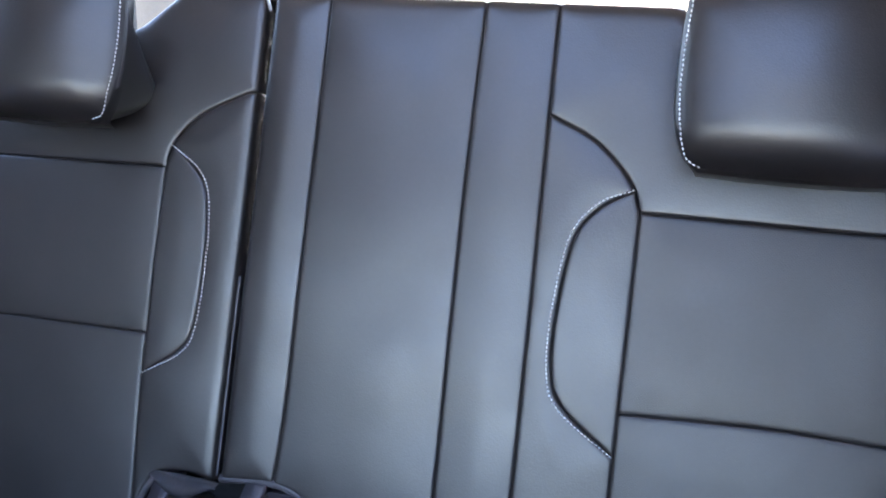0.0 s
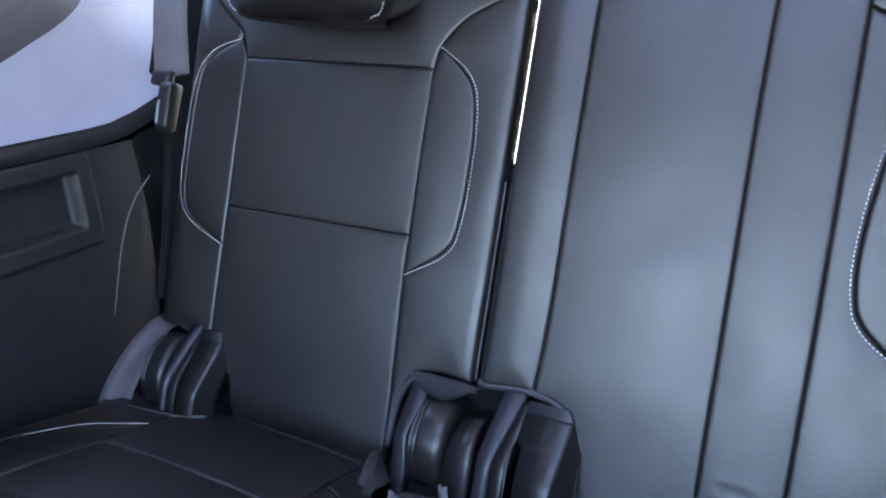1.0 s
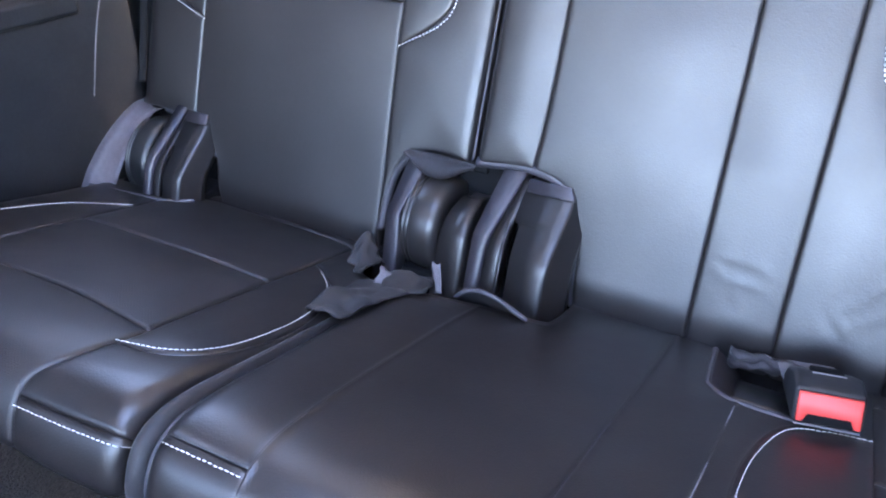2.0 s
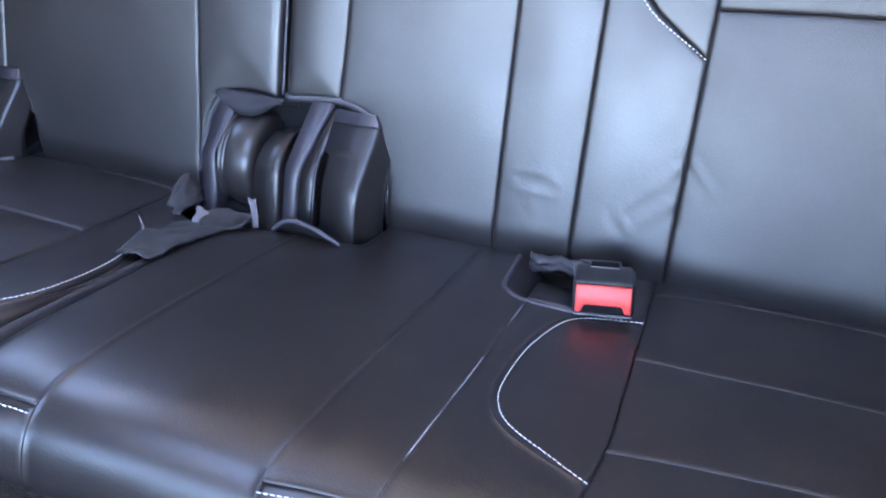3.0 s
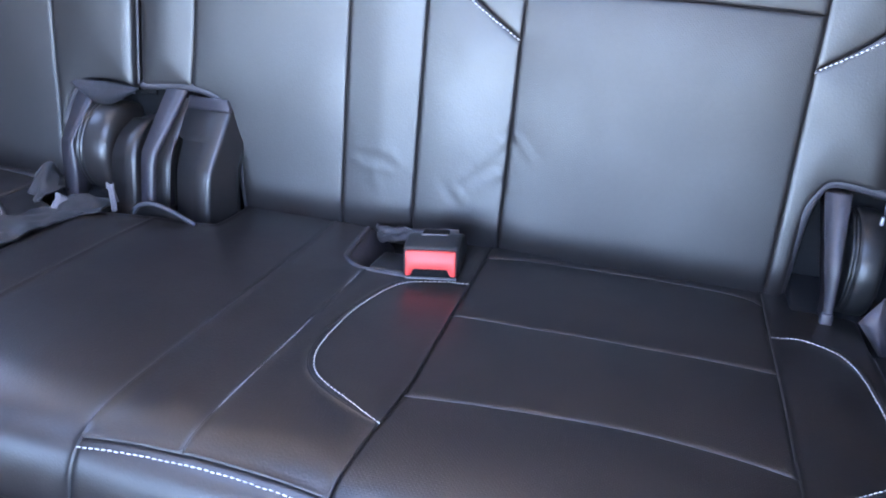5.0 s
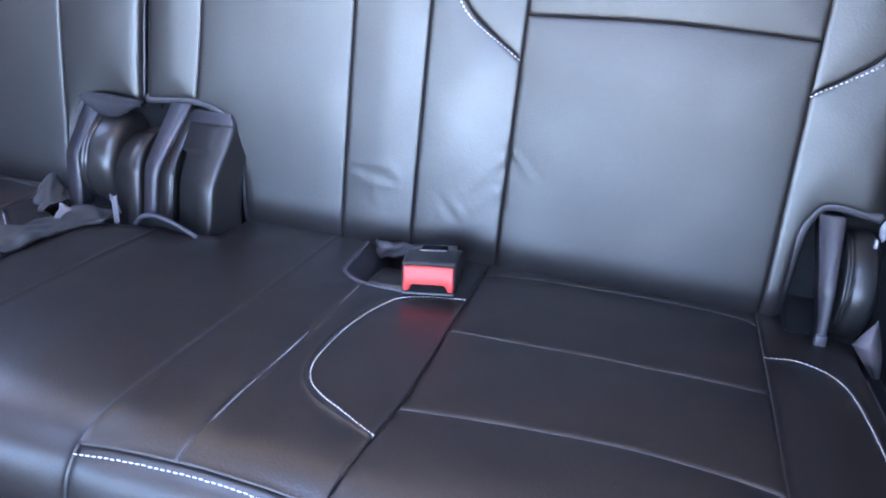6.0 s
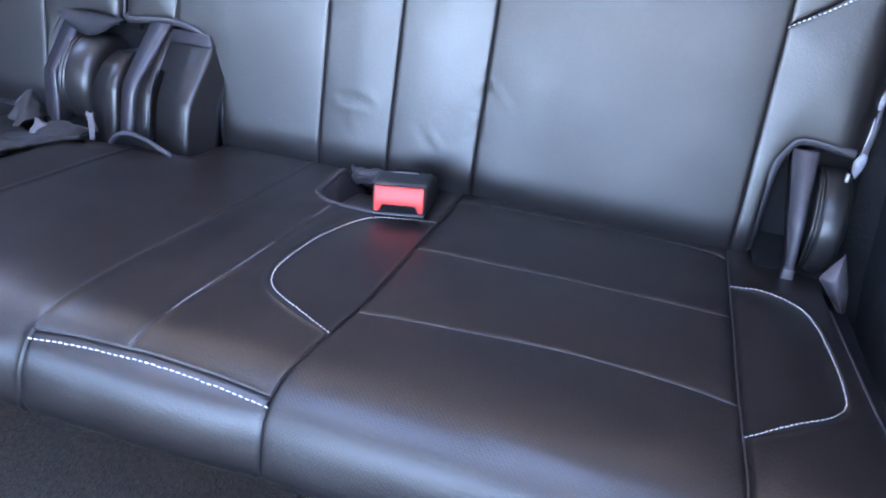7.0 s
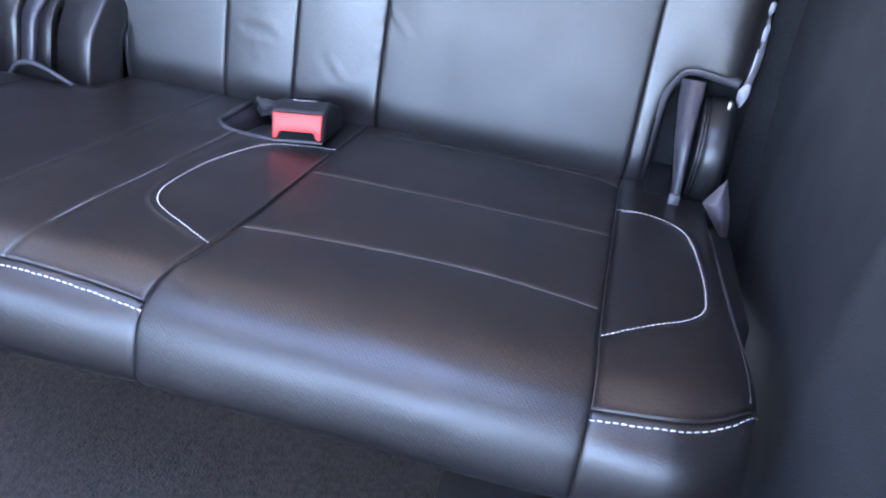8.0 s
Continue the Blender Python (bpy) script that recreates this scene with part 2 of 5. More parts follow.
def ribbon(name, points, across, width, thick, mat, parent, label="", step=0.006, sag=0.0):
    """A strap along a line, its width lying along across (one vector, or one a point)."""
    run = curve(points, step)
    n = len(run)
    ways = across if isinstance(across, list) else [across, across]
    V, F = [], []
    cols = 5
    for i, p in enumerate(run):
        f = i / (n - 1) * (len(ways) - 1)
        a = Vector(ways[int(f)]).lerp(Vector(ways[min(int(f) + 1, len(ways) - 1)]), f % 1).normalized()
        way = (run[min(i + 1, n - 1)] - run[max(i - 1, 0)]).normalized()
        a = (a - way * a.dot(way)).normalized()
        nrm = way.cross(a)
        w = width[0] + (width[1] - width[0]) * i / (n - 1) if isinstance(width, tuple) else width
        for face in (1, -1):
            for k in range(cols):
                u = k / (cols - 1) - 0.5
                t = thick * (0.5 if abs(u) < 0.45 else 0.25)
                V.append(p + a * (u * w) + nrm * (face * t + sag * (1 - 4 * u * u)))
    m = 2 * cols
    for i in range(n - 1):
        for k in range(cols - 1):
            a, b = i * m + k, (i + 1) * m + k
            F.append((a, a + 1, b + 1, b))
            F.append((a + cols, b + cols, b + cols + 1, a + cols + 1))
        for k in (0, cols - 1):
            a, b = i * m + k, (i + 1) * m + k
            F.append((a, b, b + cols, a + cols) if k == 0 else (a, a + cols, b + cols, b))
    for i in (0, n - 1):
        for k in range(cols - 1):
            a = i * m + k
            F.append((a, a + cols, a + cols + 1, a + 1))
    bm = bmesh.new()
    vs = [bm.verts.new(v) for v in V]
    for f in F:
        bm.faces.new([vs[k] for k in f])
    bmesh.ops.recalc_face_normals(bm, faces=bm.faces)
    return part(name, bm, mat, parent, label)


def slab(name, profile, x0, x1, mat, parent, label="", bevel=0.003, smooth=True):
    """A (y, z) profile drawn out along x from x0 to x1, with rounded edges."""
    bm = bmesh.new()
    a = [bm.verts.new((x0, y, z)) for y, z in profile]
    b = [bm.verts.new((x1, y, z)) for y, z in profile]
    bm.faces.new(a), bm.faces.new(b[::-1])
    n = len(a)
    for i in range(n):
        bm.faces.new((a[i], b[i], b[(i + 1) % n], a[(i + 1) % n]))
    bmesh.ops.recalc_face_normals(bm, faces=bm.faces)
    if bevel:
        bmesh.ops.bevel(bm, geom=[e for e in bm.edges if e.calc_face_angle(0) > 0.55], offset=bevel, segments=3, profile=0.5, affect="EDGES", clamp_overlap=True)
    ob = part(name, bm, mat, parent, label, smooth)
    ob.data.shade_smooth()
    return ob


def box(name, lo, hi, mat, parent=None, label="", bevel=0.003, segments=2):
    bm = bmesh.new()
    bmesh.ops.create_cube(bm, size=1.0)
    for v in bm.verts:
        v.co = [l + (h - l) * (c + 0.5) for l, h, c in zip(lo, hi, v.co)]
    if bevel:
        bmesh.ops.bevel(bm, geom=list(bm.edges), offset=bevel, segments=segments, profile=0.5, affect="EDGES", clamp_overlap=True)
    return part(name, bm, mat, parent, label, smooth=bool(bevel))


def wheel(name, cy, cz, r, x0, x1, mat, parent, label="", steps=(), sides=40):
    """A round drum about an axis along x; steps: (share of the width, share of the radius)."""
    steps = steps or ((0, 0.90), (0.12, 1.0), (0.88, 1.0), (1, 0.90))
    V, F = [], []
    for s, k in steps:
        for i in range(sides):
            w = 2 * math.pi * i / sides
            V.append((x0 + (x1 - x0) * s, cy + r * k * math.cos(w), cz + r * k * math.sin(w)))
    for j in range(len(steps) - 1):
        for i in range(sides):
            F.append((j * sides + i, j * sides + (i + 1) % sides, (j + 1) * sides + (i + 1) % sides, (j + 1) * sides + i))
    F += [tuple(range(sides))[::-1], tuple((len(steps) - 1) * sides + i for i in range(sides))]
    bm = bmesh.new()
    vs = [bm.verts.new(v) for v in V]
    for f in F:
        bm.faces.new([vs[k] for k in f])
    bmesh.ops.recalc_face_normals(bm, faces=bm.faces)
    return part(name, bm, mat, parent, label)


# ---- the car's body round the seats ----
def wall(name, x, x2, holes, y0, y1, z0, z1, mat, label):
    """A wall across x..x2 with window openings (y0, y1, z0, z1) through it, all on one height band."""
    bm = bmesh.new()
    ys = sorted({y0, y1, *(h[0] for h in holes), *(h[1] for h in holes)})
    zs = sorted({z0, z1, *(h[2] for h in holes), *(h[3] for h in holes)})
    for a, b in zip(ys, ys[1:]):
        for c, d in zip(zs, zs[1:]):
            if any(h[0] <= a and b <= h[1] and h[2] <= c and d <= h[3] for h in holes):
                continue
            r = bmesh.ops.create_cube(bm, size=1.0)
            for v in r["verts"]:
                v.co = (x + (x2 - x) * (v.co.x + 0.5), a + (b - a) * (v.co.y + 0.5), c + (d - c) * (v.co.z + 0.5))
    bmesh.ops.remove_doubles(bm, verts=bm.verts, dist=1e-5)
    inner = [f for f in bm.faces if all(len(e.link_faces) > 2 for e in f.edges)]
    bmesh.ops.delete(bm, geom=inner, context="FACES")
    return tagged(part(name, bm, mat, None, smooth=False), label, kind="structure")


ROOF, BACK, FRONT = 1.16, 1.75, -1.25
SILL = 0.63
wall("wall_left", -0.80, -0.725, [(0.45, 1.35, SILL, 1.02), (-1.15, -0.62, 0.42, 1.02)], FRONT, BACK, -0.02, ROOF, TRIM, "dark side wall with two window openings")
# the right wall's front opening is unseen, sized for the light it lets in
wall("wall_right", 0.725, 0.80, [(0.75, 1.35, SILL, 1.02), (-1.15, -0.42, 0.34, 1.02)], FRONT, BACK, -0.02, ROOF, TRIM, "dark side wall with two window openings")


def cross_wall(name, y0, y1, hole, mat, label):
    bm = bmesh.new()
    x0, x1, z0, z1 = hole
    for a, b, c, d in ((-0.80, 0.80, -0.02, z0), (-0.80, 0.80, z1, ROOF), (-0.80, x0, z0, z1), (x1, 0.80, z0, z1)):
        r = bmesh.ops.create_cube(bm, size=1.0)
        for v in r["verts"]:
            v.co = (a + (b - a) * (v.co.x + 0.5), y0 + (y1 - y0) * (v.co.y + 0.5), c + (d - c) * (v.co.z + 0.5))
    return tagged(part(name, bm, mat, None, smooth=False), label, kind="structure")


cross_wall("wall_rear", BACK, BACK + 0.06, (-0.62, 0.62, 0.04, 1.08), TRIM, "dark frame of the open tailgate")
# unseen end wall; its opening is sized to light the backrests
cross_wall("wall_front", FRONT - 0.06, FRONT, (-0.50, 0.72, 0.38, 1.08), TRIM, "plain dark unseen wall with a wide opening for light")
bm = bmesh.new()
bmesh.ops.create_grid(bm, x_segments=24, y_segments=60, size=0.5)
for v in bm.verts:
    x, y = v.co.x, v.co.y
    v.co = (x * 1.60, (FRONT + BACK) / 2 + y * (BACK - FRONT), ROOF - 0.05 * (2 * x) ** 4)
# unseen roof opening, added to bring in light from above
gone = [f for f in bm.faces if -0.40 < f.calc_center_median().x < 0.52 and -0.46 < f.calc_center_median().y < 0.14]
bmesh.ops.delete(bm, geom=gone, context="FACES")
bmesh.ops.solidify(bm, geom=list(bm.faces), thickness=-0.03)
tagged(part("ceiling", bm, HEADLINER, None), "pale cloth headliner with an added opening for light", kind="structure")

# outside: unseen pale ground, added to bounce light into the car
bm = bmesh.new()
bmesh.ops.create_grid(bm, x_segments=40, y_segments=40, size=1500)
for v in bm.verts:
    v.co.z = -0.62
tagged(part("ground", bm, BOUNCE_GROUND, None), "pale unseen ground that bounces light into the car", kind="structure")

# carpet: the passengers' floor ends under the cushions, the load floor lies behind
bm = bmesh.new()
bmesh.ops.create_grid(bm, x_segments=180, y_segments=150, size=0.5)
for v in bm.verts:
    x, y = v.co.x * 1.34 + 0.005, v.co.y * 1.6 - 0.30
    v.co = (x, y, 0.006 * noise.noise((x * 5, y * 5, 0)) + 0.0004 * noise.noise((x * 90, y * 90, 1)) + 0.0008 * noise.noise((x * 260, y * 260, 4)))
tagged(part("floor", bm, CARPET, None), "charcoal speckled carpet floor under the bench", kind="structure")
box("floor_pan", (-0.72, FRONT, -0.05), (0.72, BACK, -0.012), TRIM, bevel=0)
tagged(bpy.data.objects["floor_pan"], "dark floor pan below the carpet", kind="structure")
# dark moulded sill strip where the carpet ends beside the bench
bm = bmesh.new()
ring = [(0.400, 0.4996), (0.4106, 0.4515), (0.425, 0.38), (0.436, 0.16), (0.45, -0.2), (0.66, -0.2), (0.66, 0.4996)]
lowv, topv = [bm.verts.new((x, y, -0.011)) for x, y in ring], [bm.verts.new((x, y, 0.011)) for x, y in ring]
bm.faces.new(topv[::-1]), bm.faces.new(lowv)
for i in range(len(ring)):
    bm.faces.new((lowv[i], lowv[(i + 1) % len(ring)], topv[(i + 1) % len(ring)], topv[i]))
bmesh.ops.recalc_face_normals(bm, faces=bm.faces)
bmesh.ops.bevel(bm, geom=list(bm.edges), offset=0.003, segments=2, profile=0.5, affect="EDGES", clamp_overlap=True)
tagged(part("trim", bm, TRIM, None), "dark moulded floor trim beside the carpet", kind="structure")
tube("carpet_binding", [(0.341, 0.4965, 0.007), (0.37, 0.4985, 0.0075), (0.400, 0.4965, 0.007)], 0.0024, SCRAP, bpy.data.objects["floor"], "pale bound carpet edge", flat=0.5, up=(0, 0, 1))
box("load_floor", (-0.664, 0.70, -0.011), (0.674, BACK, 0.03), CARGO, bevel=0.004)
tagged(bpy.data.objects["load_floor"], "tan carpeted load floor behind the seats", kind="structure")

# ---- surfaces of the seats ----
LX0, LX1, RX0, RX1 = -0.535, -0.1078, -0.1012, 0.612


def back_surface(x, z, h):
    # the lower edge tucks in behind the cushion
    tuck = 0.009 * min(1.5, max(0.0, (0.380 - z) / 0.035)) ** 2
    return (x, 0.514 - h + tuck, z)


profile = curve([Vector((0, *p)) for p in ((0.545, 0.3533), (0.45, 0.3464), (0.35, 0.3391), (0.25, 0.3320), (0.218, 0.3294), (0.192, 0.3264), (0.171, 0.3222),
                                          (0.1555, 0.3152), (0.1455, 0.3050), (0.1405, 0.2930), (0.1388, 0.2800), (0.1392, 0.2680), (0.1420, 0.2605), (0.150, 0.2565), (0.165, 0.2555), (0.18, 0.2555))], 0.002)


def cushion_surface(x, s, h):
    k = min(max(s / 0.002, 0), len(profile) - 2.001)
    i = int(k)
    p, q = profile[i], profile[i + 1]
    a, b = profile[max(i - 2, 0)], profile[min(i + 3, len(profile) - 1)]
    way = (b - a).normalized()
    c = p.lerp(q, k - i)
    # the outer front corner is rounded in plan
    u = max(0.0, (x - 0.565) / 0.044) if x > 0 else 0.0
    f = min(1.0, max(0.0, (s - 0.33) / 0.07))
    c = c + Vector((0, 0.024 * u * u * f * f * (3 - 2 * f), 0))
    # its side draws in towards the backrest
    x -= 0.016 * max(0.0, (x - 0.585) / 0.029) * min(1.0, max(0.0, (c.y - 0.19) / 0.26))
    return (x, c.y + way.z * h, c.z - way.y * h)


def s_of(y):
    """How far along the cushion's profile, from its back edge, the place y of the top lies."""
    for i, (p, q) in enumerate(zip(profile, profile[1:])):
        if q.y <= y:
            return (i + (p.y - y) / (p.y - q.y)) * 0.002
    return 0.0


def cs(points):
    return [(x, s_of(y)) for x, y in points]


S_END = (len(profile) - 3) * 0.002
S_FRONT = s_of(0.1485) - 0.006
WING = [(0.188, 0.849), (0.229, 0.830), (0.256, 0.807), (0.272, 0.786), (0.2785, 0.766)]
WING_STITCH = [(0.272, 0.786), (0.241, 0.771), (0.219, 0.739), (0.210, 0.672), (0.211, 0.616), (0.225, 0.582), (0.278, 0.546)]
LWING = [(LX1, 0.852), (-0.122, 0.848), (-0.170, 0.823), (-0.196, 0.794), (-0.203, 0.769)]
LWING_STITCH = [(-0.1965, 0.791), (-0.163, 0.769), (-0.148, 0.741), (-0.143, 0.682), (-0.146, 0.612), (-0.159, 0.581), (-0.2025, 0.5535)]
LOUT = [(LX0, 0.848), (-0.500, 0.831), (-0.474, 0.810), (-0.455, 0.796), (-0.443, 0.764)]
LOUT_STITCH = [(-0.453, 0.785), (-0.490, 0.770), (-0.510, 0.742), (-0.517, 0.680), (-0.514, 0.600), (-0.494, 0.568), (-0.442, 0.546)]


def flip(points, about):
    return [(2 * about - x, z) for x, z in points]




def inset(points, d):
    """The line moved sideways by d (to its left), its ends kept."""
    p = [Vector(q) for q in points]
    out = [points[0]]
    for a, b, c in zip(p, p[1:], p[2:]):
        w = (c - a).normalized()
        out.append((b.x - w.y * d, b.y + w.x * d))
    return [*out, points[-1]]


TOP = 0.9555
MID_R, MID_L = 0.3985, -0.322
WING_SEAM = inset(WING_STITCH, 0.0042)
LWING_SEAM = inset(LWING_STITCH, -0.0042)
LOUT_SEAM = inset(LOUT_STITCH, 0.0042)


RCOR = [(RX0, 0.94), (RX0 + 0.003, TOP - 0.006), (RX0 + 0.016, TOP)]
LCOR = [(LX1 - 0.02, TOP), (LX1 - 0.006, TOP - 0.006), (LX1, 0.935)]


def top_edge(mid, w):
    """The backrest's top edge, which dips by w either side behind the headrest."""
    half = [(w, TOP), (w - 0.007, 0.945), (w - 0.040, 0.917), (0.03, 0.895)]
    return [(mid - a, z) for a, z in half] + [(mid + a, z) for a, z in half[::-1]]


def backing(name, ring, parent, front, rear, label="", mat=None):
    """The block behind the panels: the outline drawn back."""
    bm = bmesh.new()
    a = [bm.verts.new((x, front, z)) for x, z in ring]
    mid = (min(x for x, _ in ring) + max(x for x, _ in ring)) / 2
    b = [bm.verts.new((mid + (x - mid) * (0.9 if rear - front < 0.2 else 1.0), rear, z)) for x, z in ring]
    bm.faces.new(a), bm.faces.new(b[::-1])
    for i in range(len(a)):
        j = (i + 1) % len(a)
        bm.faces.new((a[i], b[i], b[j], a[j]))
    bmesh.ops.recalc_face_normals(bm, faces=bm.faces)
    ob = part(name, bm, mat or FOAM, parent, label, smooth=False)
    return ob


CREASES += [((0.140, 0.4225), (0.166, 0.4245), 0.0008, 0.003), ((0.150, 0.421), (0.153, 0.398), -0.0004, 0.003), ((0.229, 0.408), (0.274, 0.456), -0.0006, 0.0028),
            ((0.238, 0.398), (0.272, 0.424), -0.0005, 0.003), ((0.229, 0.408), (0.240, 0.396), -0.0004, 0.0028), ((0.282, 0.464), (0.303, 0.441), -0.0005, 0.0026), ((0.303, 0.441), (0.284, 0.412), -0.0004, 0.003)]

# ================= the wide seat section =================
right = thing("rear_bench_seat", (0.25, 0.515, 0.36), "black leather folding rear bench section with white contrast stitching", "car seat", "rear seats")
back_ring = outline([(RX0, 0.462), (RX0, 0.94)], RCOR, [(RX0 + 0.016, TOP), (MID_R - 0.100, TOP)], top_edge(MID_R, 0.100), [(MID_R + 0.100, TOP), (RX1, TOP)], [(RX1, TOP), (RX1, 0.455)],
                    [(RX1, 0.455), (0.599, 0.455), (0.559, 0.460), (0.545, 0.450), (0.537, 0.418), (0.536, 0.330)], [(0.536, 0.330), (0.016, 0.330)],
                    [(0.016, 0.330), (0.012, 0.385), (0.001, 0.436), (-0.015, 0.459), (-0.05, 0.467), (RX0, 0.462)])
shrunk = [(min(max(x, RX0 + 0.004), RX1 - 0.004), z - 0.004) for x, z in back_ring]
backrest = backing("backrest", shrunk, right, 0.527, 0.60, "dark backing of the backrest")
back_rounds = [([(RX0, 0.46), (RX0, TOP)], 0.007), ([(RX0, TOP), (MID_R - 0.100, TOP)], 0.010), (top_edge(MID_R, 0.100), 0.012), ([(MID_R + 0.100, TOP), (RX1, TOP)], 0.010), ([(RX1, TOP), (RX1, 0.45)], 0.030)]
arch_c = [(0.016, 0.330), (0.012, 0.385), (0.001, 0.436), (-0.015, 0.459), (-0.0435, 0.466)]
BP = dict(surf=back_surface, parent=backrest, rounds=back_rounds, puff=0.003, soft=0.0009)
IL, IR = 0.2785, 0.5205
C1 = [(-0.0435, 0.466), (-0.0400, 0.540), (-0.0400, 0.720), (-0.0396, TOP)]
C2 = [(0.1210, 0.330), (0.1200, 0.400), (0.1180, 0.570), (0.1158, 0.765), (0.1172, TOP)]
C3 = [(0.1935, 0.330), (0.1922, 0.400), (0.1910, 0.580), (0.1890, 0.750), (0.1880, 0.849)]
C3_TOP = [(0.1880, 0.849), (0.1866, TOP)]
panel("back_panel", outline([(RX0, 0.462), (-0.05, 0.467), C1[0]], C1, [C1[-1], (RX0 + 0.016, TOP)], RCOR[::-1], [(RX0, 0.94), (RX0, 0.462)]), mat=LEATHER, **{**BP, "puff": 0.006})
panel("back_panel", outline(arch_c[::-1], [(0.016, 0.33), C2[0]], C2, [C2[-1], C1[-1]], C1[::-1]), mat=LEATHER, **BP)
panel("back_panel", outline([C2[0], C3[0]], C3, C3_TOP, [C3_TOP[-1], C2[-1]], C2[::-1]), mat=LEATHER, **BP)
panel("back_bolster", outline([C3[0], (IL, 0.33)], [(IL, 0.33), (IL, 0.546)], WING_SEAM[::-1], WING[3::-1], C3[::-1]), mat=LEATHER, **BP)
panel("back_wing", outline(WING_SEAM, [(IL, 0.546), (IL, 0.766)], [(IL, 0.766), (0.272, 0.786)]), mat=LEATHER, **{**BP, "puff": 0.002})
RW = flip(WING, MID_R)
RST = flip(WING_STITCH, MID_R)
RS = flip(WING_SEAM, MID_R)
panel("back_yoke", outline(C3_TOP, [C3_TOP[-1], (MID_R - 0.100, TOP)], top_edge(MID_R, 0.100), [(MID_R + 0.100, TOP), (RX1, TOP)], [(RX1, TOP), (RX1, 0.85)], [(RX1, 0.85), RW[0]],
                           RW, [(IR, 0.766), (IL, 0.766)], WING[::-1]), mat=LEATHER, **BP)
panel("back_insert", outline([(IL, 0.5855), (0.40, 0.592), (IR, 0.591)], [(IR, 0.591), (IR, 0.766)], [(IR, 0.766), (IL, 0.766)], [(IL, 0.766), (IL, 0.5855)]), mat=PERFORATED, **{**BP, "puff": 0.0028})
panel("back_insert", outline([(IL, 0.33), (IR, 0.33)], [(IR, 0.33), (IR, 0.591)], [(IR, 0.591), (0.40, 0.592), (IL, 0.5855)], [(IL, 0.5855), (IL, 0.33)]), mat=PERFORATED, **{**BP, "puff": 0.0028})
panel("back_wing", outline(RS, [(IR, 0.546), (IR, 0.766)], [(IR, 0.766), RW[3]]), mat=LEATHER, **{**BP, "puff": 0.002})
arch_r = [(0.536, 0.330), (0.537, 0.418), (0.545, 0.450), (0.559, 0.460), (0.599, 0.455), (RX1, 0.455)]
panel("back_bolster", outline([(IR, 0.33), (0.536, 0.33)], arch_r, [(RX1, 0.455), (RX1, 0.85)], [(RX1, 0.85), RW[0]], RW[:4], RS, [(IR, 0.546), (IR, 0.33)]), mat=LEATHER, **BP)
stitches(WING_STITCH, back_surface, backrest, soft=0.0009, height=0.0014)
stitches(RST, back_surface, backrest, soft=0.0009, height=0.0014)
tube("edge_piping", [back_surface(x, TOP - 0.0035, -0.0035) for x in (RX0 + 0.012, 0.1, MID_R - 0.100)], 0.0012, THREAD, backrest, "pale piped top edge")
lip = [back_surface(x, z, -0.004) for x, z in ((RX0, 0.462), (-0.05, 0.467), (-0.015, 0.459), (0.001, 0.436), (0.012, 0.385), (0.016, 0.350))]
tube("edge_piping", lip, 0.0050, LIP, backrest, "grey rolled leather edge", flat=1.0)
tube("edge_piping", [back_surface(RX0 + 0.0002, z, -0.0075) for z in (0.464, 0.54, 0.60, 0.665)], 0.0014, LIP, backrest, "grey piped edge along the split")
lip = [back_surface(x, z, -0.005) for x, z in arch_r[:-1]]
tube("edge_piping", lip, 0.005, LIP, backrest, "grey rolled leather edge")

CREASES.clear()
CREASES += [((0.385, s_of(0.152)), (0.435, s_of(0.145)), 0.0007, 0.006)]
# cushion of the wide section
CX0, CX1 = -0.127, 0.614
YB = 0.54
HOLE_L, HOLE_R, HOLE_F = 0.1525, 0.243, 0.425
s0 = s_of(YB)


def seam(*places):
    """A seam that runs to the front: (x, y) on the top, then its place at the front edge and at the hem."""
    return [*cs(places[:-2]), (places[-2], S_FRONT), (places[-1], S_END)]


def along(line, a, b, n=9):
    """The part of a seam between two lengths along the cushion."""
    xs, ss = [x for x, _ in line], [k for _, k in line]
    return [(float(np.interp(k, ss, xs)), float(k)) for k in np.linspace(a, b, n)]


A = seam((-0.049, 0.455), (-0.053, 0.40), (-0.0575, 0.25), (-0.058, 0.19), -0.0575, -0.0565)
B = seam((0.114, YB), (0.111, 0.41), (0.107, 0.30), (0.105, 0.227), (0.102, 0.175), 0.0985, 0.0985)
C = seam((0.1785, HOLE_F), (0.177, 0.38), (0.172, 0.25), (0.168, 0.18), 0.1655, 0.1655)
D = seam((0.2725, YB), (0.2725, 0.25), (0.2675, 0.209), (0.263, 0.17), 0.2595, 0.2625)
E = seam((0.5185, YB), (0.5185, 0.25), (0.5195, 0.209), (0.5210, 0.17), 0.5215, 0.5200)
cush = backing("cushion", [(CX0 + 0.022, 0.286), (CX1 - 0.014, 0.286), (CX1 - 0.014, 0.31), (CX0 + 0.022, 0.31)], right, 0.170, 0.55, "dark underside of the cushion")
c_rounds = [([(CX1, -0.1), (CX1, S_END)], 0.016), ([(CX0, s_of(0.46)), (CX0, S_END)], 0.012)]
CP = dict(surf=cushion_surface, parent=cush, rounds=c_rounds, puff=0.0024, soft=0.0011, deep=-0.0016, wide=0.0050)
HEM_A = [(CX0, S_FRONT), along(A, S_FRONT, S_FRONT, 1)[0]]
HEM_BD = [(0.0985, S_FRONT + 0.003), (0.130, S_FRONT), (0.180, S_FRONT - 0.0015), (0.225, S_FRONT + 0.0005), (0.2595, S_FRONT + 0.004)]
